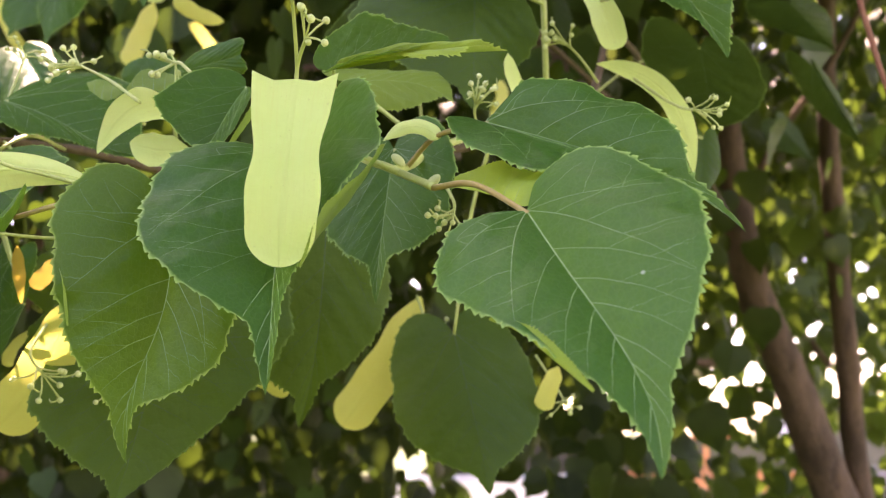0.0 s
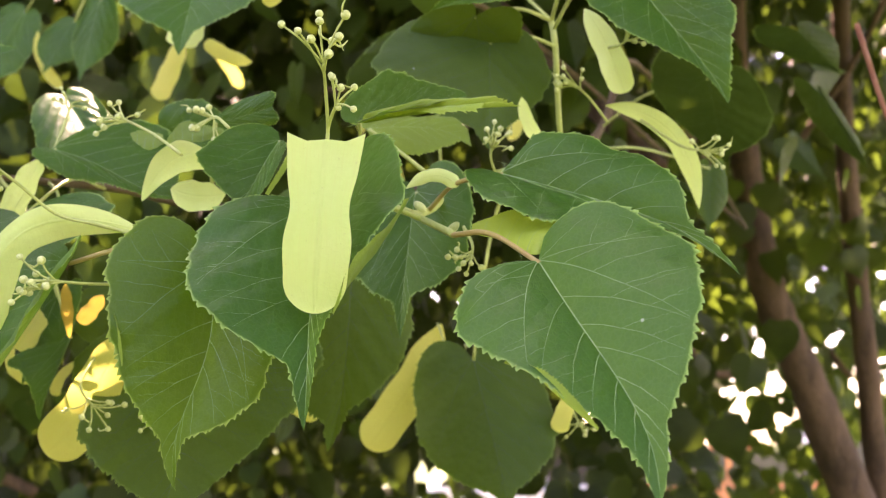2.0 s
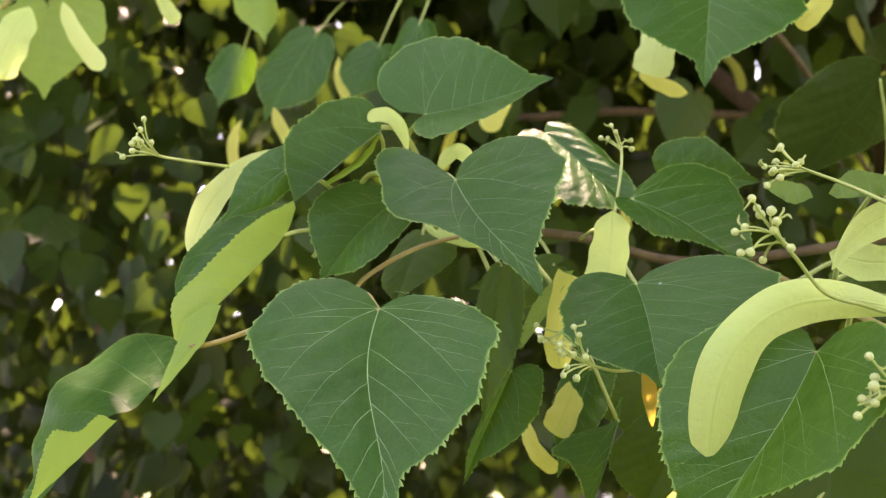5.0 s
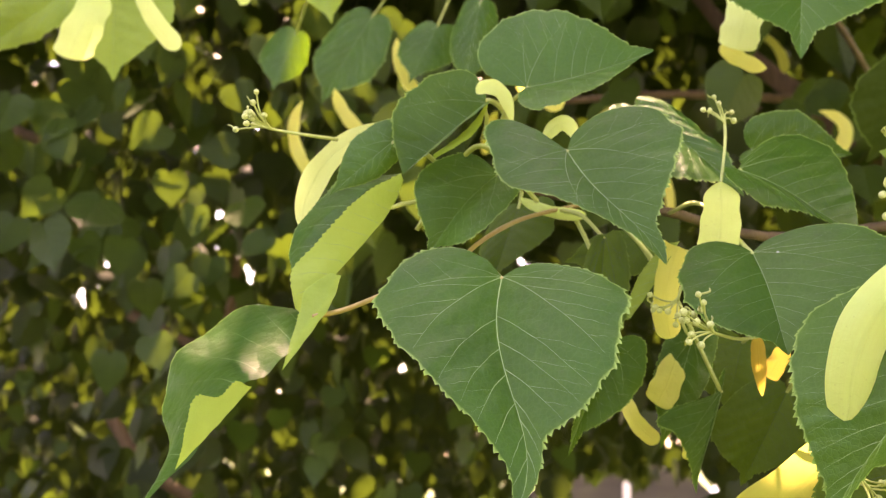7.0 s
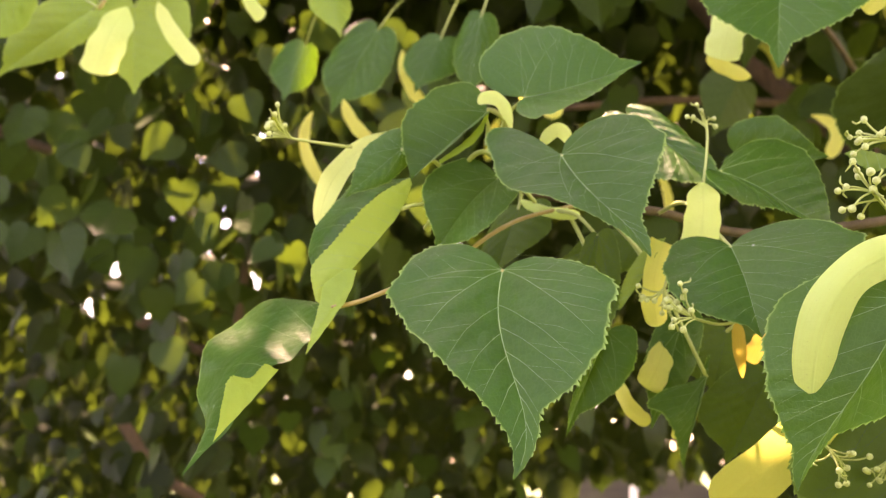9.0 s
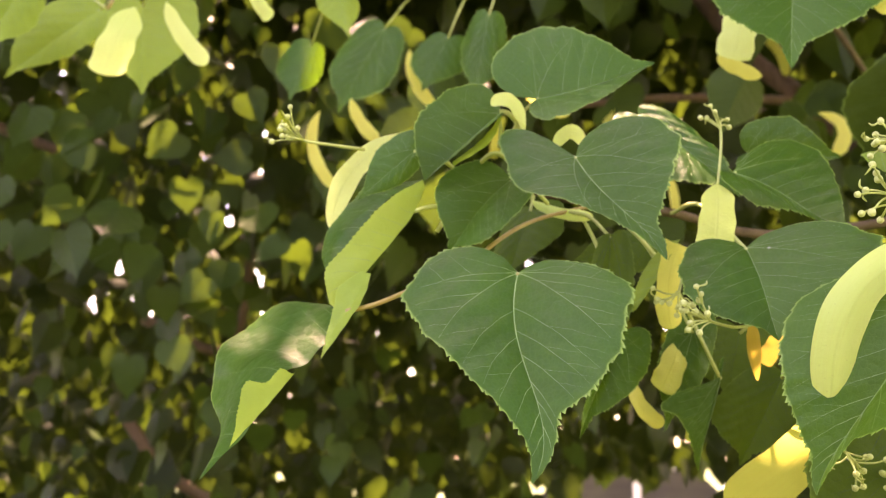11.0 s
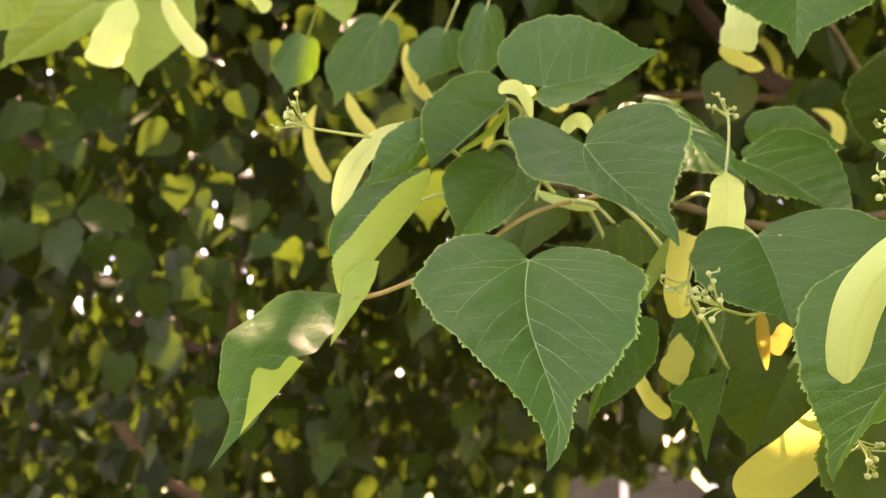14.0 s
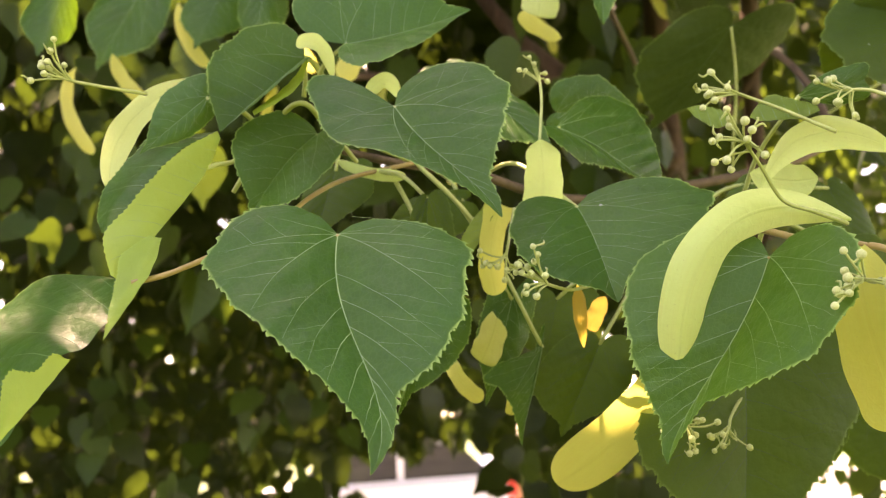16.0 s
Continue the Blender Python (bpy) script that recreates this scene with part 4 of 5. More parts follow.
leaf((-0.1827, 0.3614, 1.6962), (-0.1781, 0.3386, 1.6587), (-0.1387, 0.3462, 1.6960), (-0.2084, 0.3516, 1.6821), parent=TREE, stem=(-0.1930, 0.4772, 1.7388), wide=(0.149, 0.308), lobe=(0.168, 0.134), full=(1.624, 3.032), tail=(0.758, 0.833), sway=(-0.0245, 0.0128))
leaf((-0.1396, 0.3100, 1.6678), (-0.1749, 0.3160, 1.6082), (-0.1311, 0.2780, 1.6547), (-0.1789, 0.3270, 1.6643), parent=TREE, bend=0.04, stem=(-0.1044, 0.3149, 1.6716), stem_material=STALK_RED, label="large dark green heart-shaped leaf with pale veins", wide=(0.059, 0.104), lobe=(0.179, 0.151), full=(2.732, 1.398), tail=(0.680, 0.788), sway=(-0.0494, 0.0507))
leaf((-0.2246, 0.4198, 1.6712), (-0.2427, 0.4188, 1.6263), (-0.2147, 0.4160, 1.6547), (-0.2382, 0.4130, 1.6470), parent=TREE, stem=(-0.2415, 0.4283, 1.7286), wide=(0.293, 0.397), lobe=(0.096, 0.158), full=(1.947, 1.700), tail=(0.680, 0.780), sway=(0.0062, 0.0174))
leaf((-0.1824, 0.4220, 1.6531), (-0.1935, 0.4210, 1.6137), (-0.1881, 0.4230, 1.6433), (-0.2100, 0.4160, 1.6389), parent=TREE, stem=(-0.2293, 0.4341, 1.7330), wide=(0.386, 0.219), lobe=(0.163, -0.050), full=(2.031, 0.570), tail=(0.802, 0.723), sway=(0.0094, 0.0268))
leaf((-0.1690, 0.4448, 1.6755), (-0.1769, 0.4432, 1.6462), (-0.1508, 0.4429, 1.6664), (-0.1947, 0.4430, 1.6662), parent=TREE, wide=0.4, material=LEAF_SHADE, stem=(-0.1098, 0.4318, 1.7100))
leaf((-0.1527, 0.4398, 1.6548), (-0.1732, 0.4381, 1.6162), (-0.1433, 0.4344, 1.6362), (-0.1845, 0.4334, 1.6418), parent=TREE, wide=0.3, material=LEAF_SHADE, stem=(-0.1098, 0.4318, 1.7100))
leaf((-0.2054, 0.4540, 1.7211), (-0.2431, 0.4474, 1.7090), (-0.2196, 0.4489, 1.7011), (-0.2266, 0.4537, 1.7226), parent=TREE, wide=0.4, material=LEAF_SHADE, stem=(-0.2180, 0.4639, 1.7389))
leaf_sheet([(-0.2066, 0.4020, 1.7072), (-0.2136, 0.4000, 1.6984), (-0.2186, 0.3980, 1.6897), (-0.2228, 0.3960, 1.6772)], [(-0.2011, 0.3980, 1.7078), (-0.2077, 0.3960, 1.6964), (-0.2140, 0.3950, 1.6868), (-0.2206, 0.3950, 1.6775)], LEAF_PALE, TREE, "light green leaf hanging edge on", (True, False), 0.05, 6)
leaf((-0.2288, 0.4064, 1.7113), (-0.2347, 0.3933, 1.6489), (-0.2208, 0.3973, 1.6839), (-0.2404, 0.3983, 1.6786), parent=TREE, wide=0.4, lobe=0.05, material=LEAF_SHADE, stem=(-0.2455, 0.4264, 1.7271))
leaf((-0.1926, 0.4275, 1.6735), (-0.2062, 0.4268, 1.6299), (-0.1853, 0.4300, 1.6598), (-0.2072, 0.4296, 1.6622), parent=TREE, wide=0.4, stem=(-0.2293, 0.4341, 1.7330))
leaf((-0.5396, 0.6182, 1.9301), (-0.5358, 0.6216, 1.8638), (-0.4938, 0.6134, 1.9080), (-0.5633, 0.6146, 1.9019), parent=TREE, wide=0.4, material=LEAF_LIT_PALE, stem=(-0.5102, 0.5825, 1.9319), label="sunlit yellow-green leaf")
leaf((-0.5699, 0.6185, 1.9286), (-0.6378, 0.6192, 1.8770), (-0.5824, 0.6160, 1.8944), (-0.6207, 0.6191, 1.9252), parent=TREE, wide=0.4, material=LEAF_LIT_PALE, stem=(-0.5247, 0.5733, 1.9224))
leaf((-0.4062, 0.6392, 1.9594), (-0.3914, 0.6312, 1.9076), (-0.3875, 0.6431, 1.9385), (-0.4188, 0.6429, 1.9394), parent=TREE, wide=0.4, material=LEAF_LIT_PALE, stem=(-0.4230, 0.6361, 1.9763))
leaf((-0.6019, 0.5744, 1.9280), (-0.6336, 0.5827, 1.8834), (-0.5976, 0.5801, 1.8976), (-0.6379, 0.5771, 1.9139), parent=TREE, wide=0.4, material=LEAF_LIT_PALE, stem=(-0.5384, 0.5620, 1.9002))
tube("twig", [(-0.2390, 0.7341, 2.0186), (-0.3040, 0.7371, 2.0022), (-0.3626, 0.7547, 2.0028), (-0.4309, 0.7534, 2.0097)], 0.0022, 0.0012, TWIG, TREE, "", 10, 8, 0.12)
leaf((-0.3895, 0.7763, 1.9816), (-0.4280, 0.7731, 1.9035), (-0.3797, 0.7680, 1.9310), (-0.4334, 0.7806, 1.9583), parent=TREE, wide=0.3, lobe=0.12, stem=(-0.3602, 0.7547, 2.0028))
leaf((-0.3314, 0.7454, 1.9576), (-0.3513, 0.7371, 1.9072), (-0.3155, 0.7498, 1.9341), (-0.3616, 0.7482, 1.9426), parent=TREE, wide=0.3, lobe=0.12, stem=(-0.3111, 0.7374, 2.0010))
leaf((-0.2962, 0.7097, 1.9596), (-0.3071, 0.7055, 1.8875), (-0.2830, 0.7159, 1.9267), (-0.3178, 0.7147, 1.9328), parent=TREE, wide=0.3, lobe=0.12, stem=(-0.2830, 0.7360, 2.0085))
leaf((-0.4702, 0.8436, 1.9990), (-0.4877, 0.8369, 1.9401), (-0.4621, 0.8495, 1.9670), (-0.5031, 0.8469, 1.9812), parent=TREE, wide=0.3, lobe=0.12, stem=(-0.4309, 0.7534, 2.0097))
b = bract((-0.4066, 0.7214, 1.8966), (-0.3993, 0.7248, 1.8786), (-0.3848, 0.7276, 1.8633), (-0.0046, 0.0005, -0.0028), parent=TREE, material=BRACT_YELLOW)
b = bract((-0.4314, 0.7232, 1.8872), (-0.4378, 0.7284, 1.8588), (-0.4204, 0.7344, 1.8264), (-0.0050, 0.0001, -0.0008), parent=TREE, material=BRACT_YELLOW)
b = bract((-0.3635, 0.7470, 1.9491), (-0.3598, 0.7516, 1.9240), (-0.3428, 0.7558, 1.9014), (-0.0048, 0.0004, -0.0019), parent=TREE, material=BRACT_YELLOW)
leaf((-0.0251, 0.5428, 1.8465), (-0.0621, 0.5918, 1.7982), (0.0165, 0.5638, 1.8456), (-0.0729, 0.5649, 1.8393), parent=TREE, material=LEAF_MID_SHADED, stem=(-0.0132, 0.5852, 1.7748), wide=(0.220, 0.220), lobe=(0.200, 0.200), full=(1.700, 1.700), tail=(0.780, 0.780), sway=(0.0000, 0.0000))
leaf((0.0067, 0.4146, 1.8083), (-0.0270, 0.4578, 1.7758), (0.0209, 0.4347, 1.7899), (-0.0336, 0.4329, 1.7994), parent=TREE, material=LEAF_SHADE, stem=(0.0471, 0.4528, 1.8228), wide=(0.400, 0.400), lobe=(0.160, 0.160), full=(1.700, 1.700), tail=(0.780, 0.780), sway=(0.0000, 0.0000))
leaf((0.1671, 0.6012, 1.8481), (0.1908, 0.6557, 1.8037), (0.2158, 0.6218, 1.8274), (0.1326, 0.6181, 1.8469), parent=TREE, material=LEAF_MID_SHADED, stem=(0.0977, 0.6762, 1.8313), wide=(0.350, 0.350), lobe=(0.200, 0.200), full=(1.700, 1.700), tail=(0.780, 0.780), sway=(0.0000, 0.0000))
leaf((0.2771, 0.7293, 1.9375), (0.3201, 0.7562, 1.9104), (0.3101, 0.7433, 1.9387), (0.2492, 0.7441, 1.9345), parent=TREE, material=LEAF_MID_SHADED, wide=(0.300, 0.300), lobe=(0.160, 0.160), full=(1.700, 1.700), tail=(0.780, 0.780), sway=(0.0000, 0.0000))
leaf((0.2793, 0.6980, 1.8721), (0.3333, 0.7450, 1.8227), (0.3133, 0.7224, 1.8483), (0.2777, 0.7199, 1.8617), parent=TREE, material=LEAF_MID_SHADED, wide=(0.400, 0.400), lobe=(0.160, 0.160), full=(1.700, 1.700), tail=(0.780, 0.780), sway=(0.0000, 0.0000))
leaf((-0.0134, 0.4916, 1.8830), (-0.0150, 0.5209, 1.8499), (0.0073, 0.5088, 1.8699), (-0.0342, 0.5086, 1.8711), parent=TREE, material=LEAF_SHADE, stem=(0.0471, 0.4528, 1.8228), wide=(0.400, 0.400), lobe=(0.160, 0.160), full=(1.700, 1.700), tail=(0.780, 0.780), sway=(0.0000, 0.0000))
leaf((0.1479, 0.5340, 1.7656), (0.1417, 0.5243, 1.7227), (0.1578, 0.5370, 1.7492), (0.1379, 0.5370, 1.7493), parent=TREE, wide=0.4, material=LEAF_SHADE, stem=(0.0602, 0.5493, 1.7779))
b = bract((-0.0423, 0.2624, 1.6980), (-0.0422, 0.2504, 1.6677), (-0.0428, 0.2500, 1.6413), (-0.0101, -0.0001, 0.0008), parent=TREE, blunt=True, ears=0.09, taper=0.26, cup=-0.2, label="pale yellow-green strap-shaped linden bract")
bud_cluster(b, [(-0.0426, 0.2660, 1.6977), (-0.0422, 0.2633, 1.7026), (-0.0415, 0.2513, 1.7105), (-0.0412, 0.2434, 1.7151)], 9, 0.016, 0.00132, 5, lean=(-0.2, 0, 0.4))
bud_cluster(b, [(-0.0426, 0.2660, 1.6977), (-0.0419, 0.2633, 1.7026), (-0.0379, 0.2505, 1.7050)], 6, 0.01, 0.00113, 6, lean=(0.2, 0, 0.3))
b = bract((-0.1135, 0.3067, 1.6782), (-0.1560, 0.3037, 1.6752), (-0.1690, 0.3165, 1.6348), (-0.0049, -0.0010, 0.0053), parent=TREE, cup=0.5, taper=0.17, label="curved pale bract hanging before a leaf")
bud_cluster(b, [(-0.1154, 0.3060, 1.6767), (-0.1288, 0.3010, 1.6795), (-0.1404, 0.2970, 1.6821), (-0.1504, 0.2890, 1.6904), (-0.1568, 0.2840, 1.6955)], 12, 0.011, 0.00120, 8)
b = bract((-0.0869, 0.3180, 1.7027), (-0.1085, 0.3300, 1.7125), (-0.1249, 0.3380, 1.6967), (0.0022, 0.0026, -0.0054), parent=TREE, cup=0.35, taper=0.6)
bud_cluster(b, [(-0.1054, 0.3218, 1.7107), (-0.1194, 0.3304, 1.7216), (-0.1330, 0.3360, 1.7295)], 11, 0.012, 0.00120, 10)
bud_cluster(b, [(-0.0858, 0.3134, 1.7182), (-0.0920, 0.3210, 1.7248), (-0.0969, 0.3292, 1.7278)], 9, 0.011, 0.00120, 11)
b = bract((-0.0958, 0.3520, 1.7033), (-0.1078, 0.3530, 1.7026), (-0.1194, 0.3560, 1.7065), (-0.0006, 0.0016, -0.0064), parent=TREE, taper=0.45, cup=0.3)
b = bract((-0.1880, 0.3840, 1.7275), (-0.1895, 0.3770, 1.7131), (-0.1929, 0.3710, 1.6964), (0.0071, -0.0012, -0.0006), parent=TREE, cup=0.3, taper=0.12)
bud_cluster(b, [(-0.1867, 0.3914, 1.7258), (-0.1832, 0.3963, 1.7468), (-0.1822, 0.4010, 1.7597)], 6, 0.01, 0.00107, 14)
b = bract((-0.1074, 0.3150, 1.6731), (-0.1089, 0.3120, 1.6481), (-0.0969, 0.3180, 1.6154), (0.0119, -0.0017, 0.0021), parent=TREE, material=BRACT_YELLOW, label="yellow bract")
bud_cluster(b, [(-0.1042, 0.3100, 1.6602), (-0.1200, 0.2895, 1.6563), (-0.1316, 0.2756, 1.6552)], 12, 0.012, 0.00126, 16, lean=(-0.4, 0, 0))
b = bract((-0.1405, 0.3686, 1.6487), (-0.1587, 0.3877, 1.6216), (-0.1842, 0.4078, 1.5992), (-0.0095, -0.0010, 0.0056), parent=TREE, cup=0.1, material=BRACT_YELLOW, label="yellow bract hanging with buds")
bud_cluster(b, [(-0.1537, 0.3804, 1.6421), (-0.1543, 0.3655, 1.6274), (-0.1478, 0.3636, 1.6184)], 8, 0.012, 0.00113, 18)
b = bract((-0.0116, 0.5078, 1.6687), (-0.0280, 0.5087, 1.6352), (-0.0521, 0.5114, 1.6015), (-0.0096, -0.0011, 0.0057), parent=TREE, cup=0.1, material=BRACT_YELLOW)
bud_cluster(b, [(-0.0138, 0.5077, 1.6693), (-0.0075, 0.5018, 1.6533), (0.0000, 0.4963, 1.6454)], 9, 0.012, 0.00126, 20)
b = bract((0.0677, 0.4100, 1.7606), (0.0973, 0.4070, 1.7456), (0.1094, 0.4120, 1.7108), (0.0037, -0.0020, 0.0030), parent=TREE, cup=0.25, taper=0.4)
bud_cluster(b, [(0.0824, 0.4026, 1.7510), (0.0970, 0.3914, 1.7353), (0.1064, 0.3851, 1.7307)], 9, 0.012, 0.00120, 22)
b = bract((0.0568, 0.3948, 1.8024), (0.0662, 0.3899, 1.7810), (0.0724, 0.3871, 1.7581), (-0.0059, 0.0005, -0.0027), parent=TREE)
bud_cluster(b, [(0.0667, 0.3899, 1.7810), (0.0698, 0.3816, 1.7786), (0.0726, 0.3762, 1.7789)], 7, 0.01, 0.00113, 24)
bud_cluster(b, [(0.0712, 0.4293, 1.7591), (0.0622, 0.4207, 1.7673), (0.0551, 0.4162, 1.7727)], 10, 0.012, 0.00120, 25)
leaf_sheet([(0.0035, 0.2920, 1.6771), (0.0112, 0.2880, 1.6788), (0.0170, 0.2840, 1.6797), (0.0217, 0.2790, 1.6763), (0.0317, 0.2700, 1.6733)], [(0.0031, 0.2900, 1.6732), (0.0085, 0.2850, 1.6710), (0.0149, 0.2760, 1.6670), (0.0204, 0.2620, 1.6611), (0.0249, 0.2600, 1.6618)], LEAF_LIT_PALE, TREE, "pale folded leaf above a reddish stalk", (True, False), 0.06, 5)
b = bract((-0.0206, 0.3174, 1.6962), (-0.0104, 0.3132, 1.7001), (-0.0014, 0.3139, 1.6961), (0.0001, 0.0005, -0.0026), parent=TREE, cup=0.4)
b = bract((0.0276, 0.4023, 1.7620), (0.0300, 0.4025, 1.7513), (0.0348, 0.4008, 1.7413), (-0.0031, 0.0002, -0.0012), parent=TREE)
b = bract((-0.0377, 0.4272, 1.6751), (-0.0365, 0.4287, 1.6673), (-0.0372, 0.4233, 1.6582), (-0.0052, -0.0000, 0.0000), parent=TREE, material=BRACT_YELLOW)
b = bract((-0.1053, 0.4877, 1.6346), (-0.0894, 0.4825, 1.6243), (-0.0744, 0.4802, 1.6177), (-0.0023, 0.0007, -0.0039), parent=TREE, material=BRACT_YELLOW)
b = bract((0.0583, 0.4882, 1.6315), (0.0531, 0.4831, 1.6213), (0.0490, 0.4816, 1.6099), (-0.0046, -0.0003, 0.0017), parent=TREE, material=BRACT_YELLOW)
bud_cluster(b, [(0.0150, 0.3837, 1.7193), (0.0124, 0.3757, 1.7244), (0.0123, 0.3715, 1.7281)], 10, 0.012, 0.00113, 32)
bud_cluster(b, [(0.0005, 0.3369, 1.6861), (0.0036, 0.3313, 1.6784), (0.0036, 0.3287, 1.6736)], 9, 0.01, 0.00113, 33)
bud_cluster(b, [(0.0482, 0.5046, 1.6384), (0.0594, 0.5009, 1.6204), (0.0619, 0.4984, 1.6145)], 7, 0.01, 0.00113, 34)
b = bract((-0.3109, 0.4020, 1.7566), (-0.3362, 0.3880, 1.7381), (-0.3434, 0.3760, 1.7073), (0.0036, 0.0017, -0.0033), parent=TREE, cup=0.2, taper=0.3)
bud_cluster(b, [(-0.3303, 0.3720, 1.7402), (-0.3415, 0.3660, 1.7401), (-0.3499, 0.3620, 1.7403), (-0.3545, 0.3600, 1.7409)], 12, 0.011, 0.00120, 36, lean=(-0.3, 0, 0.3))
b = bract((-0.2653, 0.3867, 1.7512), (-0.2698, 0.3761, 1.7605), (-0.2789, 0.3695, 1.7582), (0.0020, -0.0004, 0.0022), parent=TREE, cup=0.3)
b = bract((-0.2547, 0.3899, 1.7429), (-0.2466, 0.3849, 1.7510), (-0.2394, 0.3895, 1.7455), (0.0006, 0.0006, -0.0032), parent=TREE, cup=0.3)
b = bract((-0.2628, 0.4339, 1.7344), (-0.2514, 0.4281, 1.7274), (-0.2353, 0.4217, 1.7238), (-0.0006, 0.0005, -0.0025), parent=TREE)
b = bract((-0.1980, 0.4282, 1.6696), (-0.2028, 0.4236, 1.6568), (-0.2081, 0.4218, 1.6470), (-0.0058, -0.0004, 0.0022), parent=TREE, material=BRACT_YELLOW)
b = bract((-0.2017, 0.3970, 1.7056), (-0.2073, 0.3940, 1.6878), (-0.2064, 0.3920, 1.6697), (0.0049, -0.0006, -0.0006), parent=TREE, cup=0.2, blunt=True, ears=0.03, taper=0.12, material=BRACT_YELLOW, label="yellowed torn bract")
bud_cluster(b, [(-0.1987, 0.3880, 1.7018), (-0.2037, 0.3780, 1.6884), (-0.2063, 0.3740, 1.6806)], 9, 0.011, 0.00107, 42)
bud_cluster(b, [(-0.1788, 0.3620, 1.6681), (-0.1896, 0.3520, 1.6652), (-0.1974, 0.3460, 1.6658), (-0.2003, 0.3440, 1.6664)], 13, 0.012, 0.00113, 43, lean=(-0.3, 0, -0.1))
b = bract((-0.1750, 0.3923, 1.6730), (-0.1742, 0.3943, 1.6621), (-0.1730, 0.3967, 1.6495), (-0.0029, 0.0001, -0.0003), parent=TREE, taper=0.6, material=BRACT_DRY)
b = bract((-0.1614, 0.4018, 1.6693), (-0.1652, 0.4011, 1.6636), (-0.1699, 0.3989, 1.6565), (-0.0032, -0.0004, 0.0019), parent=TREE, material=BRACT_DRY)
b = bract((-0.2179, 0.4401, 1.6532), (-0.2153, 0.4334, 1.6415), (-0.2056, 0.4351, 1.6327), (-0.0029, 0.0004, -0.0019), parent=TREE, material=BRACT_YELLOW)
b = bract((-0.1871, 0.4419, 1.6435), (-0.1923, 0.4350, 1.6333), (-0.1936, 0.4363, 1.6260), (-0.0028, -0.0001, 0.0008), parent=TREE, material=BRACT_YELLOW)
bud_cluster(b, [(-0.1116, 0.3930, 1.6311), (-0.1224, 0.3842, 1.6218), (-0.1252, 0.3816, 1.6167)], 7, 0.011, 0.00120, 48)
b = bract((-0.5149, 0.5522, 1.8959), (-0.5231, 0.5493, 1.8735), (-0.5291, 0.5469, 1.8480), (-0.0115, -0.0010, 0.0053), parent=TREE)
b = bract((-0.4931, 0.5484, 1.8972), (-0.4826, 0.5488, 1.8760), (-0.4626, 0.5459, 1.8534), (-0.0049, 0.0006, -0.0030), parent=TREE)
b = bract((-0.4472, 0.5760, 1.9195), (-0.4415, 0.5781, 1.9083), (-0.4338, 0.5799, 1.8988), (-0.0042, 0.0005, -0.0025), parent=TREE)
b = bract((-0.1491, 0.4913, 1.8532), (-0.1540, 0.4853, 1.8377), (-0.1585, 0.4812, 1.8217), (-0.0096, -0.0005, 0.0025), parent=TREE, blunt=True, material=BRACT, label="bract in full sun")
b = bract((-0.1300, 0.5386, 1.8355), (-0.1430, 0.5314, 1.8366), (-0.1566, 0.5265, 1.8441), (0.0019, -0.0008, 0.0042), parent=TREE, material=BRACT_YELLOW)
b = bract((-0.2234, 0.6993, 1.9210), (-0.2327, 0.7035, 1.8982), (-0.2443, 0.7081, 1.8732), (-0.0078, -0.0006, 0.0033), parent=TREE, material=BRACT_YELLOW)
b = bract((-0.0866, 0.4315, 1.8424), (-0.0926, 0.4331, 1.8337), (-0.1015, 0.4347, 1.8250), (-0.0037, -0.0006, 0.0031), parent=TREE, material=BRACT_YELLOW)
tube("trunk", [(1.4527, 3.0975, 0.8011), (1.1377, 2.8819, 1.4152), (0.9788, 2.7660, 1.7662), (0.8571, 2.6701, 2.0093), (0.7948, 2.6073, 2.3483), (0.7568, 2.5273, 2.7802), (0.8173, 2.5166, 3.6607)], 0.066, 0.03, BARK, TREE, "brown linden trunk", 16, 10, 0.1)
tube("trunk", [(1.3942, 3.1035, 0.8784), (1.2402, 2.9575, 1.4466), (1.1881, 2.8603, 1.8062), (1.1486, 2.7879, 2.1968), (1.1182, 2.6974, 2.6853), (1.1436, 2.5603, 3.6993)], 0.039, 0.024, BARK, TREE, "brown linden trunk", 16, 10, 0.1)
tube("limb", [(0.8335, 2.7303, 1.7944), (0.6967, 2.6903, 1.7906), (0.6197, 2.6191, 1.8458)], 0.014, 0.008, BARK, TREE, "brown linden limb", 16, 10, 0.1)
tube("limb", [(0.9107, 2.7097, 2.3447), (1.0169, 2.7308, 2.5053), (1.1600, 2.6381, 2.7307), (1.3520, 2.5607, 3.1484)], 0.012, 0.008, BARK, TREE, "brown linden limb", 16, 10, 0.1)
tube("limb", [(1.0393, 2.8862, 1.9411), (1.1505, 2.8936, 1.7915)], 0.009, 0.009, BARK, TREE, "brown linden limb", 16, 10, 0.1)
tube("limb", [(0.3149, 1.4489, 2.0133), (0.2004, 1.6140, 2.2200), (0.1194, 1.6919, 2.3488), (0.0144, 1.7575, 2.5437)], 0.02, 0.012, BARK, TREE, "brown linden limb", 16, 10, 0.1)
tube("limb", [(0.2004, 1.6140, 2.2200), (-0.0316, 1.5173, 2.1931), (-0.2170, 1.4241, 2.1476)], 0.008, 0.005, BARK, TREE, "brown linden limb", 16, 10, 0.1)
tube("limb", [(-1.4181, 1.7052, 2.2767), (-1.2090, 1.7200, 2.1969), (-1.0946, 1.7785, 2.1558)], 0.012, 0.008, BARK, TREE, "brown linden limb", 16, 10, 0.1)
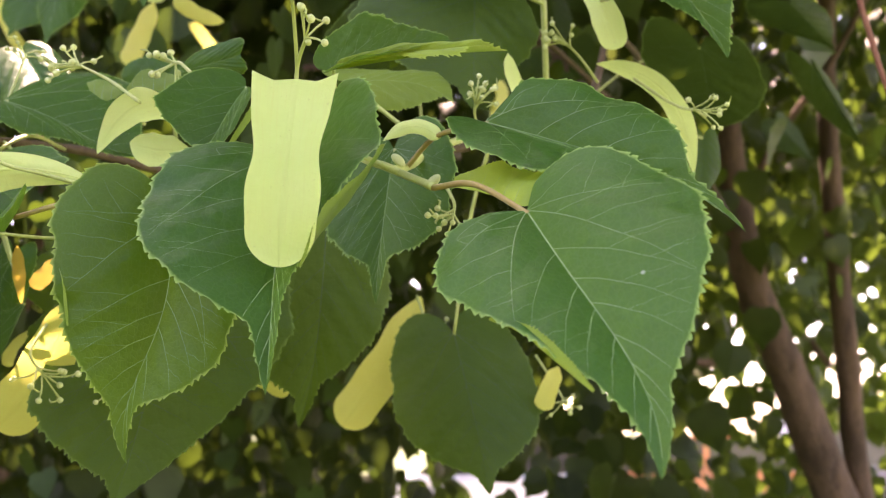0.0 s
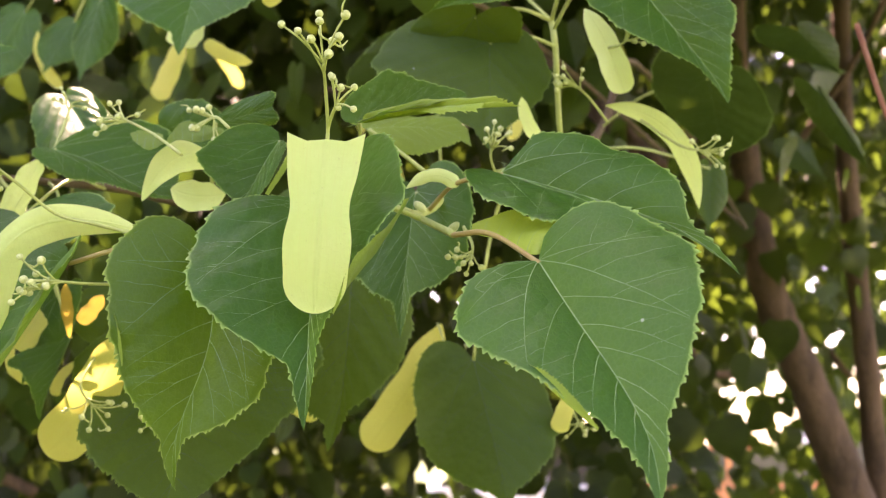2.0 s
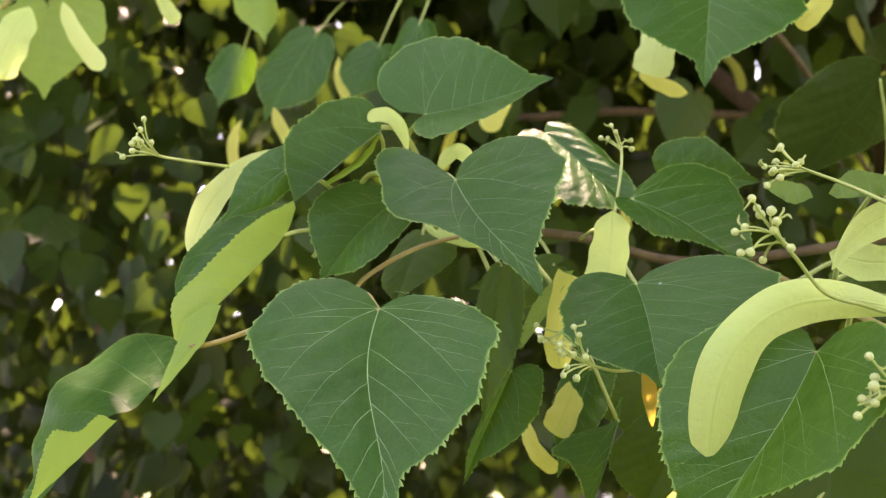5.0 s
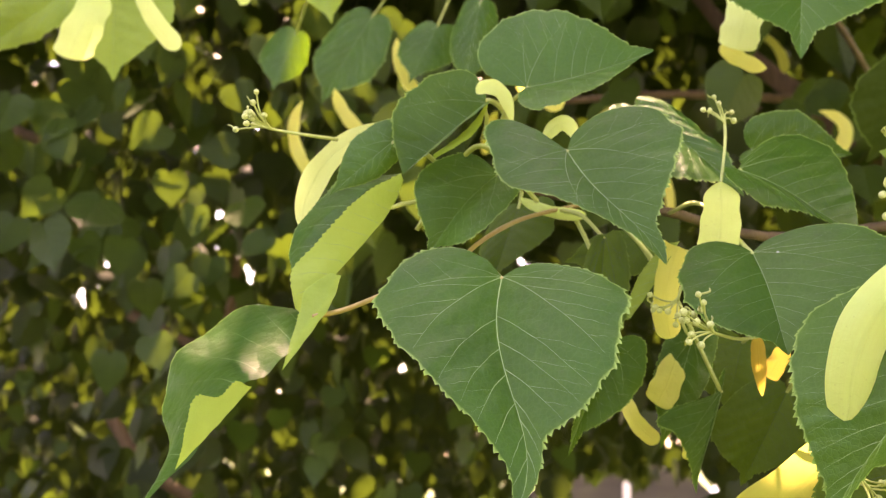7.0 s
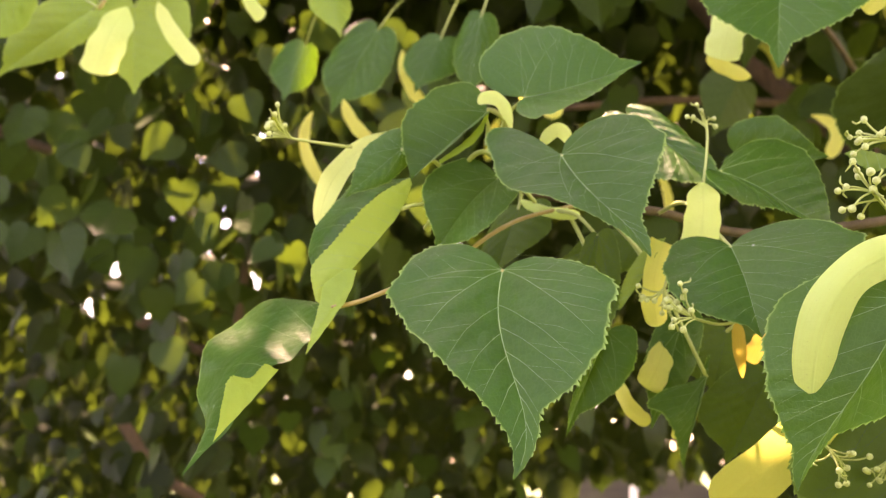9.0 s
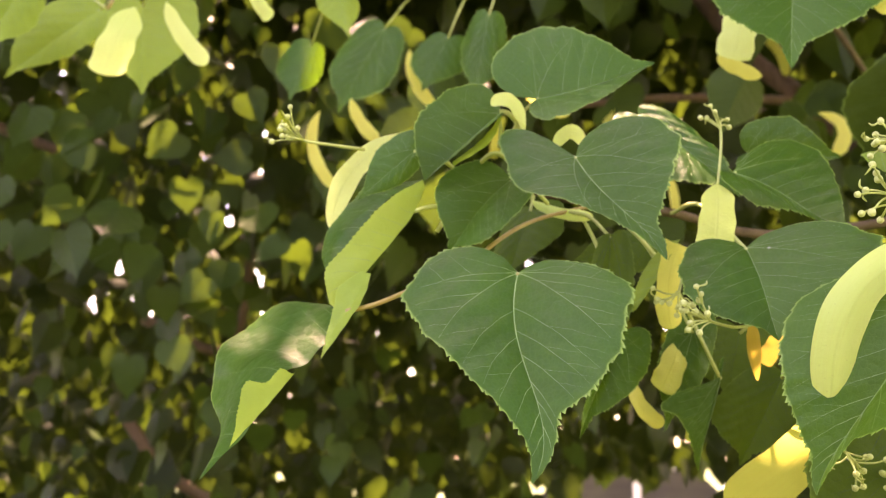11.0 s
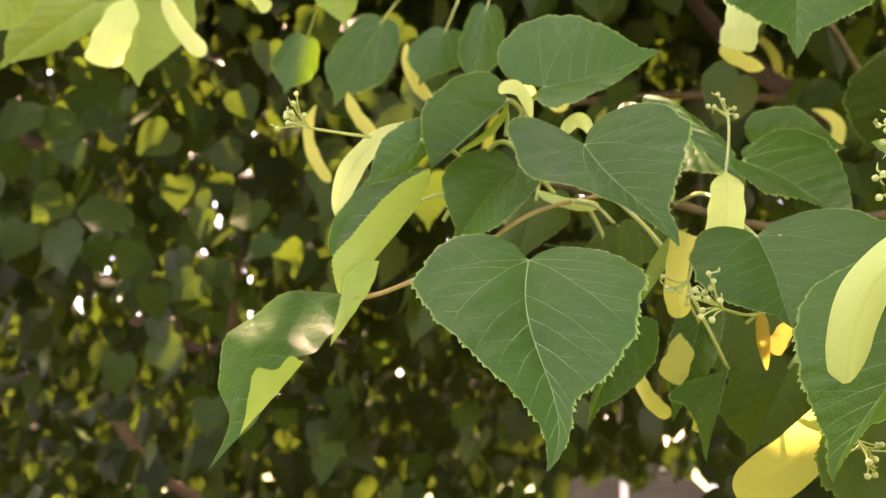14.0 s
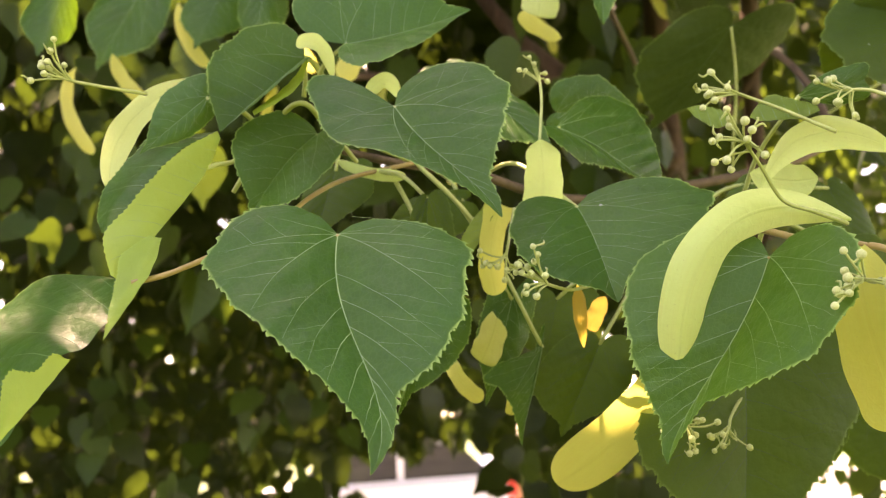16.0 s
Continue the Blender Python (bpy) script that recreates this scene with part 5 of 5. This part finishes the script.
tube("limb", [(-1.0909, 1.9142, 1.6979), (-0.9962, 1.9367, 1.5766), (-0.8722, 2.0020, 1.4987)], 0.013, 0.012, BARK, TREE, "brown linden limb", 16, 10, 0.1)
tube("limb", [(-1.2084, 2.2777, 1.9319), (-0.9938, 2.2414, 1.8529), (-0.9392, 2.2183, 1.9779), (-0.9258, 2.1841, 2.1622)], 0.014, 0.008, BARK, TREE, "brown linden limb", 16, 10, 0.1)


# ---- trunks, limbs and the crowds of leaves behind ----
def simple_leaf():
    """A coarse leaf blade, tip along -z, face along -y, one unit long."""
    rows = ((0.0, 0.0, 0.02), (-0.04, 0.24, 0.0), (0.12, 0.42, -0.03), (0.36, 0.45, -0.03), (0.60, 0.34, 0.0), (0.82, 0.11, 0.04), (1.0, 0.0, 0.10))
    verts = [(0, 0, 0), (0, -0.035, -0.35), (0, -0.02, -0.68), (0, 0.10, -1.0)]
    faces = []
    for sign in (-1, 1):
        start = len(verts)
        for along, across, bend in rows[1:-1]:
            verts.append((sign * across, bend + 0.05, -along))
        a, b, c, d, e = range(start, start + 5)
        tris = [(0, a, b), (0, b, 1), (1, b, c), (1, c, 2), (2, c, d), (2, d, e), (2, e, 3)]
        faces += tris if sign > 0 else [t[::-1] for t in tris]
    return np.array(verts), faces


def round_leaf():
    """A smoother blade for foliage at a middle distance, in the same attitude as the coarse one."""
    verts, faces, _ = blade_verts((0, 0, 0), (0, 0.12, -1), (-0.46, 0.02, -0.2), (0.46, 0.05, -0.22), 0.08, -0.05, (0.28, 0.24), (0.1, 0.12), 16, 4, False, random.Random(2))
    return verts, [t for f in faces for t in ((f[0], f[1], f[2]), (f[0], f[2], f[3]))]


def leaf_crowd(name, places, sizes, parent, material, rng, facing=(0, -1, 0.3), loose=0.9, label="", gaps=(), form=None):
    """Many small leaves in one mesh: each hangs with its tip down and its face turned roughly one way."""
    shape, tris = form or simple_leaf()
    tris = np.array(tris)
    count = len(places)
    down = np.array([0, 0, -1.0]) + rng.normal(0, 0.42, (count, 3))
    down /= np.linalg.norm(down, axis=1)[:, None]
    face = np.array(facing) + rng.normal(0, loose, (count, 3))
    across = np.cross(down, face)
    across /= np.linalg.norm(across, axis=1)[:, None]
    face = np.cross(across, down)
    wide = rng.uniform(0.85, 1.1, count)
    verts = (places[:, None] + sizes[:, None, None] * (shape[None, :, 0, None] * (wide[:, None, None] * across[:, None])
             - shape[None, :, 2, None] * down[:, None] - shape[None, :, 1, None] * face[:, None]))
    for spot, wide in gaps:
        off = np.concatenate([verts, verts[:, tris].mean(2), verts[:, tris[:, :2]].mean(2), verts[:, tris[:, 1:]].mean(2)], 1) - np.array(spot)
        off = off - (off @ np.array(sun_way))[..., None] * np.array(sun_way)
        clear = (np.linalg.norm(off, axis=2).min(1) > wide) | ((rng.random(len(verts)) > 0.85) & (wide > 0.12))
        verts = verts[clear]
    count = len(verts)
    faces = (tris[None] + (np.arange(count) * len(shape))[:, None, None]).reshape(-1, 3)
    ob = mesh_object(name, verts.reshape(-1, 3), faces.tolist(), material, parent, label)
    return tagged(ob, kind="stuff")


def clumped(rng, count, low, high, clumps, spread):
    """Places in clumps inside a box."""
    low, high = np.array(low, float), np.array(high, float)
    centres = rng.uniform(low, high, (clumps, 3))
    return centres[rng.integers(0, clumps, count)] + rng.normal(0, 1, (count, 3)) * np.array(spread)


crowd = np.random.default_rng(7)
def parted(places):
    """Leaves cut away in a low ragged wedge from the viewing place, so that the parked cars show."""
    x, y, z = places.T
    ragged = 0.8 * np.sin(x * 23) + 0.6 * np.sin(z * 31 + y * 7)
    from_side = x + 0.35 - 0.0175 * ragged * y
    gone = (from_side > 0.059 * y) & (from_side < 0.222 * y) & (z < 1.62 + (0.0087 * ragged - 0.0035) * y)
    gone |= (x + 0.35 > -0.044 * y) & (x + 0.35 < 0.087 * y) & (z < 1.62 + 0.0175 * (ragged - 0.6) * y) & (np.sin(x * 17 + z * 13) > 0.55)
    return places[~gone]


NEIGHBOUR = tagged(new("linden_tree"), "neighbouring linden tree with dense dark shaded foliage", "tree")
tube("trunk", [(-2.4, 3.2, -0.05), (-2.37, 3.22, 1.2), (-2.45, 3.25, 2.6), (-2.38, 3.2, 4.4)], 0.12, 0.05, BARK, NEIGHBOUR, "", 16, 10, 0.1)
FAR_TREES = tagged(new("tree_row"), "row of trees along the street, foliage darkened as in shade", "trees")
tube("trunk", [(-6.0, 9.4, -0.05), (-6.1, 9.4, 3.0), (-6.0, 9.5, 7.0)], 0.2, 0.08, BARK, FAR_TREES, "", 16, 10, 0.1)
tube("trunk", [(-12.0, 9.6, -0.05), (-11.9, 9.5, 3.0), (-12.0, 9.5, 7.0)], 0.2, 0.08, BARK, FAR_TREES, "", 16, 10, 0.1)
# Unseen trees behind the camera, added to block the low sky light.
BEHIND = tagged(new("tree_row"), "unseen tree row added to block low sky light", "trees")
tube("trunk", [(-3.0, -5.0, -0.05), (-3.1, -5.0, 1.6), (-3.0, -5.1, 3.4)], 0.14, 0.05, BARK, BEHIND, "", 16, 10, 0.1)
tube("trunk", [(3.0, -5.4, -0.05), (3.1, -5.3, 1.6), (3.0, -5.4, 3.2)], 0.14, 0.05, BARK, BEHIND, "", 16, 10, 0.1)
around = clumped(crowd, 5200, (-6.5, -6.0, 0.2), (6.5, -4.2, 2.8), 300, (0.25, 0.25, 0.25))
flank = clumped(crowd, 5600, (-5.2, -4.2, 0.2), (-3.4, 1.4, 2.3), 300, (0.25, 0.25, 0.25))
around = np.concatenate([around, flank])
leaf_crowd("foliage", around, crowd.uniform(0.14, 0.22, len(around)), BEHIND, LEAF_FAR_SHADED, crowd, (0, 0.6, 0.5), label="foliage added to block low sky light")
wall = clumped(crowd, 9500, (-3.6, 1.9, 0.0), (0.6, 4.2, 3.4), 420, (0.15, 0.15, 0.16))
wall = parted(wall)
leaf_crowd("foliage", wall, crowd.uniform(0.065, 0.10, len(wall)), NEIGHBOUR, LEAF_FAR_SHADED, crowd, label="dense shaded foliage")
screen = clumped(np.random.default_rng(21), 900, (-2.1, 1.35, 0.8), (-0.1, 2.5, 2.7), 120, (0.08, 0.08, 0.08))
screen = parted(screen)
leaf_crowd("foliage", screen, np.random.default_rng(22).uniform(0.042, 0.07, len(screen)), TREE, LEAF_MID_SHADED, np.random.default_rng(23), (0.1, -1, 0.6), 0.8, "heart-shaped leaves in the shade", form=round_leaf())
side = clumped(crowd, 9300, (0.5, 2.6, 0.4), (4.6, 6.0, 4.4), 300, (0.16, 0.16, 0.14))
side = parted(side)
leaf_crowd("foliage", side, crowd.uniform(0.065, 0.10, len(side)), TREE, LEAF_BACKLIT, crowd, label="loose foliage with bright gaps")
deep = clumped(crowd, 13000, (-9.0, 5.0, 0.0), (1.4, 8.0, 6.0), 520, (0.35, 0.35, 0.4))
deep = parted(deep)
leaf_crowd("foliage", deep, crowd.uniform(0.12, 0.20, len(deep)), NEIGHBOUR, LEAF_FAR_SHADED, crowd, label="dark foliage further back")
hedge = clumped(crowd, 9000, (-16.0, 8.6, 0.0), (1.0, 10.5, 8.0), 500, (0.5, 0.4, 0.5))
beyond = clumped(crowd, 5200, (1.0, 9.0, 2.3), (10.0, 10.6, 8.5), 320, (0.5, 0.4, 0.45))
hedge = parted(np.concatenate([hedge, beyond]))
leaf_crowd("foliage", hedge, crowd.uniform(0.2, 0.34, len(hedge)), FAR_TREES, LEAF_FAR_SHADED, crowd, label="dark trees in the distance")
over = clumped(crowd, 25000, (-4.4, 1.0, 2.8), (3.4, 7.0, 5.4), 600, (0.2, 0.2, 0.16))
over = over[(over[:, 2] > 2.5 + 0.10 * np.abs(over[:, 1]))]
# Extra leaves added to the crown to keep the sun off the spray.
shade = crowd.uniform((-2.1, 0.7, 2.7), (1.5, 3.4, 4.2), (26000, 3))
round_off = np.linalg.norm((shade - np.array((-0.3, 2.0, 3.4))) / np.array((1.8, 1.4, 0.85)), axis=1) + 0.12 * np.sin(shade[:, 0] * 9) * np.sin(shade[:, 1] * 11)
# Overhangs out of view, added to dim the sky light on the leaves.
shade_overhang_left = clumped(np.random.default_rng(31), 3000, (-2.8, 0.2, 2.75), (-0.95, 1.7, 3.3), 120, (0.12, 0.12, 0.08))
shade_overhang = clumped(crowd, 4200, (0.0, -0.4, 2.4), (1.8, 1.0, 3.0), 160, (0.12, 0.12, 0.1))
over = np.concatenate([over, shade_overhang_left, shade[(round_off < 1) & (shade[:, 2] > 2.6 + 0.12 * shade[:, 1])], shade_overhang])
# leaf tufts added along the sun's way to shade chosen leaves below
shade_tufts = np.concatenate([np.array(p) + np.array(sun_way) * 1.5 + crowd.normal(0, 1, (9, 3)) * np.array((0.035, 0.035, 0.03)) for p in ((-0.168, 0.390, 1.622), (-0.161, 0.390, 1.630), (-0.208, 0.394, 1.689), (-0.174, 0.393, 1.661), (-0.343, 0.385, 1.728), (-0.365, 0.350, 1.660), (-0.328, 0.380, 1.720), (-0.189, 0.377, 1.713), (-0.353, 0.300, 1.633))])
over = np.concatenate([over, shade_tufts])
# Further small gaps, cut to put flecks of sun on the leaves behind.
flecks = [((crowd.uniform(-2.6, 0.5), crowd.uniform(1.7, 2.8), crowd.uniform(1.1, 2.6)), 0.028) for _ in range(20)]
flecks += [((crowd.uniform(-1.6, -0.2), crowd.uniform(1.3, 2.1), crowd.uniform(1.1, 2.4)), crowd.uniform(0.010, 0.020)) for _ in range(45)]
leaf_crowd("crown", over, crowd.uniform(0.08, 0.12, len(over)), TREE, LEAF_FAR_SHADED, crowd, (0, -0.4, 0.8), label="leafy crown overhead, with leaves added to shade the spray", gaps=SUN_GAPS + tuple(flecks))


# ---- single leaves of the middle distance ----
def middle_leaves(count, low, high, clumps, sizes, material, seed):
    """Leaves that can still be told apart, on shared blades; each hangs in a clump with its tip down."""
    rng = random.Random(seed)
    blades = []
    for k in range(4):
        verts, faces, uvs = blade_verts((0, 0, 0), (0, 0.1, -1), (-0.47, -0.02 + 0.05 * k, -0.2), (0.47, 0.06, -0.22), 0.08, -0.05 + 0.03 * k, (0.28, 0.22 + 0.03 * k), (0.06 + 0.03 * k, 0.09), 46, 6, False, rng)
        ob = mesh_object("leaf", verts, faces, material, TREE, uvs=uvs)
        blades.append(ob.data)
        bpy.data.objects.remove(ob)
    centres = [Vector([rng.uniform(a, b) for a, b in zip(low, high)]) for _ in range(clumps)]
    for k in range(count):
        place = rng.choice(centres) + Vector((rng.gauss(0, 0.07), rng.gauss(0, 0.06), rng.gauss(0, 0.07)))
        near_gap = min(((place - Vector(spot)) - sun_way * sun_way.dot(place - Vector(spot))).length - wide for spot, wide in SUN_GAPS if wide < 0.12)
        if near_gap < 0.07:
            continue
        ob = new("leaf", rng.choice(blades))
        ob.parent = TREE
        turn = Euler((rng.gauss(-0.25, 0.45), rng.gauss(0, 0.5), rng.gauss(0, 0.7))).to_matrix().to_4x4()
        ob.matrix_basis = Matrix.Translation(place) @ turn @ Matrix.Scale(rng.uniform(*sizes), 4)


middle_leaves(110, (-1.0, 0.85, 1.95), (0.35, 1.5, 2.35), 26, (0.055, 0.08), LEAF_MID_SHADED, 3)
middle_leaves(110, (-1.5, 1.45, 1.1), (0.5, 2.1, 2.1), 40, (0.06, 0.085), LEAF_FAR_SHADED, 4)

middle_leaves(170, (-1.7, 1.1, 1.85), (-0.1, 1.9, 2.6), 44, (0.06, 0.085), LEAF_MID_SHADED, 8)


def middle_bracts(count, low, high, seed):
    rng = random.Random(seed)
    for k in range(count):
        p = Vector([rng.uniform(a, b) for a, b in zip(low, high)])
        drop = Vector((rng.gauss(0, 0.025), rng.gauss(0, 0.01), -rng.uniform(0.045, 0.065)))
        bract(p, p + drop * 0.5 + Vector((rng.gauss(0, 0.008), -0.006, 0.004)), p + drop, Vector((0.007, rng.gauss(0, 0.004), 0.002)), BRACT_YELLOW, TREE)


middle_bracts(9, (-0.3, 0.95, 1.98), (0.25, 1.4, 2.25), 5)


# ---- the street behind ----
def road():
    verts = [(-200, 11, 0.06), (200, 11, 0.06), (200, 34, 0.06), (-200, 34, 0.06), (-200, 11, -0.3), (200, 11, -0.3), (200, 34, -0.3), (-200, 34, -0.3)]
    faces = [(0, 1, 2, 3), (4, 5, 1, 0), (6, 7, 3, 2)]
    return tagged(mesh_object("road", verts, faces, PAVING, smooth=False), "pale sunlit asphalt street behind the trees", "road", kind="structure")


road()


def extruded(name, outline, y0, y1, material, parent, bevel=0.04):
    """A side outline (x, z) drawn across from y0 to y1, with rounded edges."""
    bm = bmesh.new()
    near = [bm.verts.new((x, y0, z)) for x, z in outline]
    far = [bm.verts.new((x, y1, z)) for x, z in outline]
    bm.faces.new(near)
    bm.faces.new(far[::-1])
    for i in range(len(outline)):
        j = (i + 1) % len(outline)
        bm.faces.new((near[j], near[i], far[i], far[j]))
    bmesh.ops.recalc_face_normals(bm, faces=bm.faces)
    bmesh.ops.bevel(bm, geom=list(bm.edges), offset=bevel, segments=2, affect="EDGES", clamp_overlap=True)
    me = bpy.data.meshes.new(name)
    bm.to_mesh(me)
    bm.free()
    me.materials.append(material)
    ob = new(name, me)
    ob.parent = parent
    return ob


def wheel(parent, x, y, radius=0.32):
    bm = bmesh.new()
    bmesh.ops.create_cone(bm, cap_ends=True, segments=28, radius1=radius, radius2=radius, depth=0.2, matrix=Matrix.Translation((x, y, radius)) @ Matrix.Rotation(radians(90), 4, "X"))
    bmesh.ops.bevel(bm, geom=list(bm.edges), offset=0.02, segments=2, affect="EDGES", clamp_overlap=True)
    me = bpy.data.meshes.new("wheel")
    bm.to_mesh(me)
    bm.free()
    me.materials.append(RUBBER)
    ob = new("wheel", me)
    ob.parent = parent
    bm = bmesh.new()
    bmesh.ops.create_cone(bm, cap_ends=True, segments=24, radius1=radius * 0.62, radius2=radius * 0.55, depth=0.23, matrix=Matrix.Translation((x, y, radius)) @ Matrix.Rotation(radians(90), 4, "X"))
    me = bpy.data.meshes.new("rim")
    bm.to_mesh(me)
    bm.free()
    me.materials.append(METAL)
    rim = new("rim", me)
    rim.parent = ob


def car(place, turn, paint, label, tall=1.48):
    """A parked car, rear at +x: body, cabin glass, roof, lamps and wheels."""
    root = tagged(new("car"), label, "car", "cars parked on the street")
    root.matrix_basis = Matrix.Translation(place) @ Matrix.Rotation(radians(turn), 4, "Z")
    body = [(-2.1, 0.3), (-2.12, 0.62), (-1.9, 0.78), (-0.95, 0.92), (1.7, 0.98), (2.05, 0.92), (2.12, 0.6), (2.08, 0.3)]
    extruded("body", body, -0.86, 0.86, paint, root, 0.07)
    extruded("window", [(-0.95, 0.9), (-0.3, tall - 0.06), (1.35, tall - 0.06), (1.85, 0.95)], -0.74, 0.74, GLASS, root, 0.05)
    extruded("roof", [(-0.28, tall - 0.08), (-0.2, tall), (1.2, tall), (1.36, tall - 0.08)], -0.72, 0.72, paint, root, 0.03)
    extruded("pillar", [(0.5, 0.95), (0.5, tall - 0.05), (0.6, tall - 0.05), (0.6, 0.95)], -0.755, 0.755, paint, root, 0.01)
    for y in (-0.87, 0.7):
        extruded("tail_lamp", [(1.98, 0.66), (1.98, 0.9), (2.14, 0.88), (2.14, 0.66)], y, y + 0.17, LAMP_RED, root, 0.015)
    for x in (-1.35, 1.32):
        for y in (-0.8, 0.8):
            wheel(root, x, y)
    return root


car((3.55, 16.2, 0.06), 2, PAINT_ORANGE, "orange-brown hatchback parked in the street")
car((0.6, 14.4, 0.06), -3, PAINT_BLUE, "light blue car parked in the street")
car((7.2, 19.5, 0.06), 4, PAINT_DARK, "dark tall van parked in the street", 2.1)
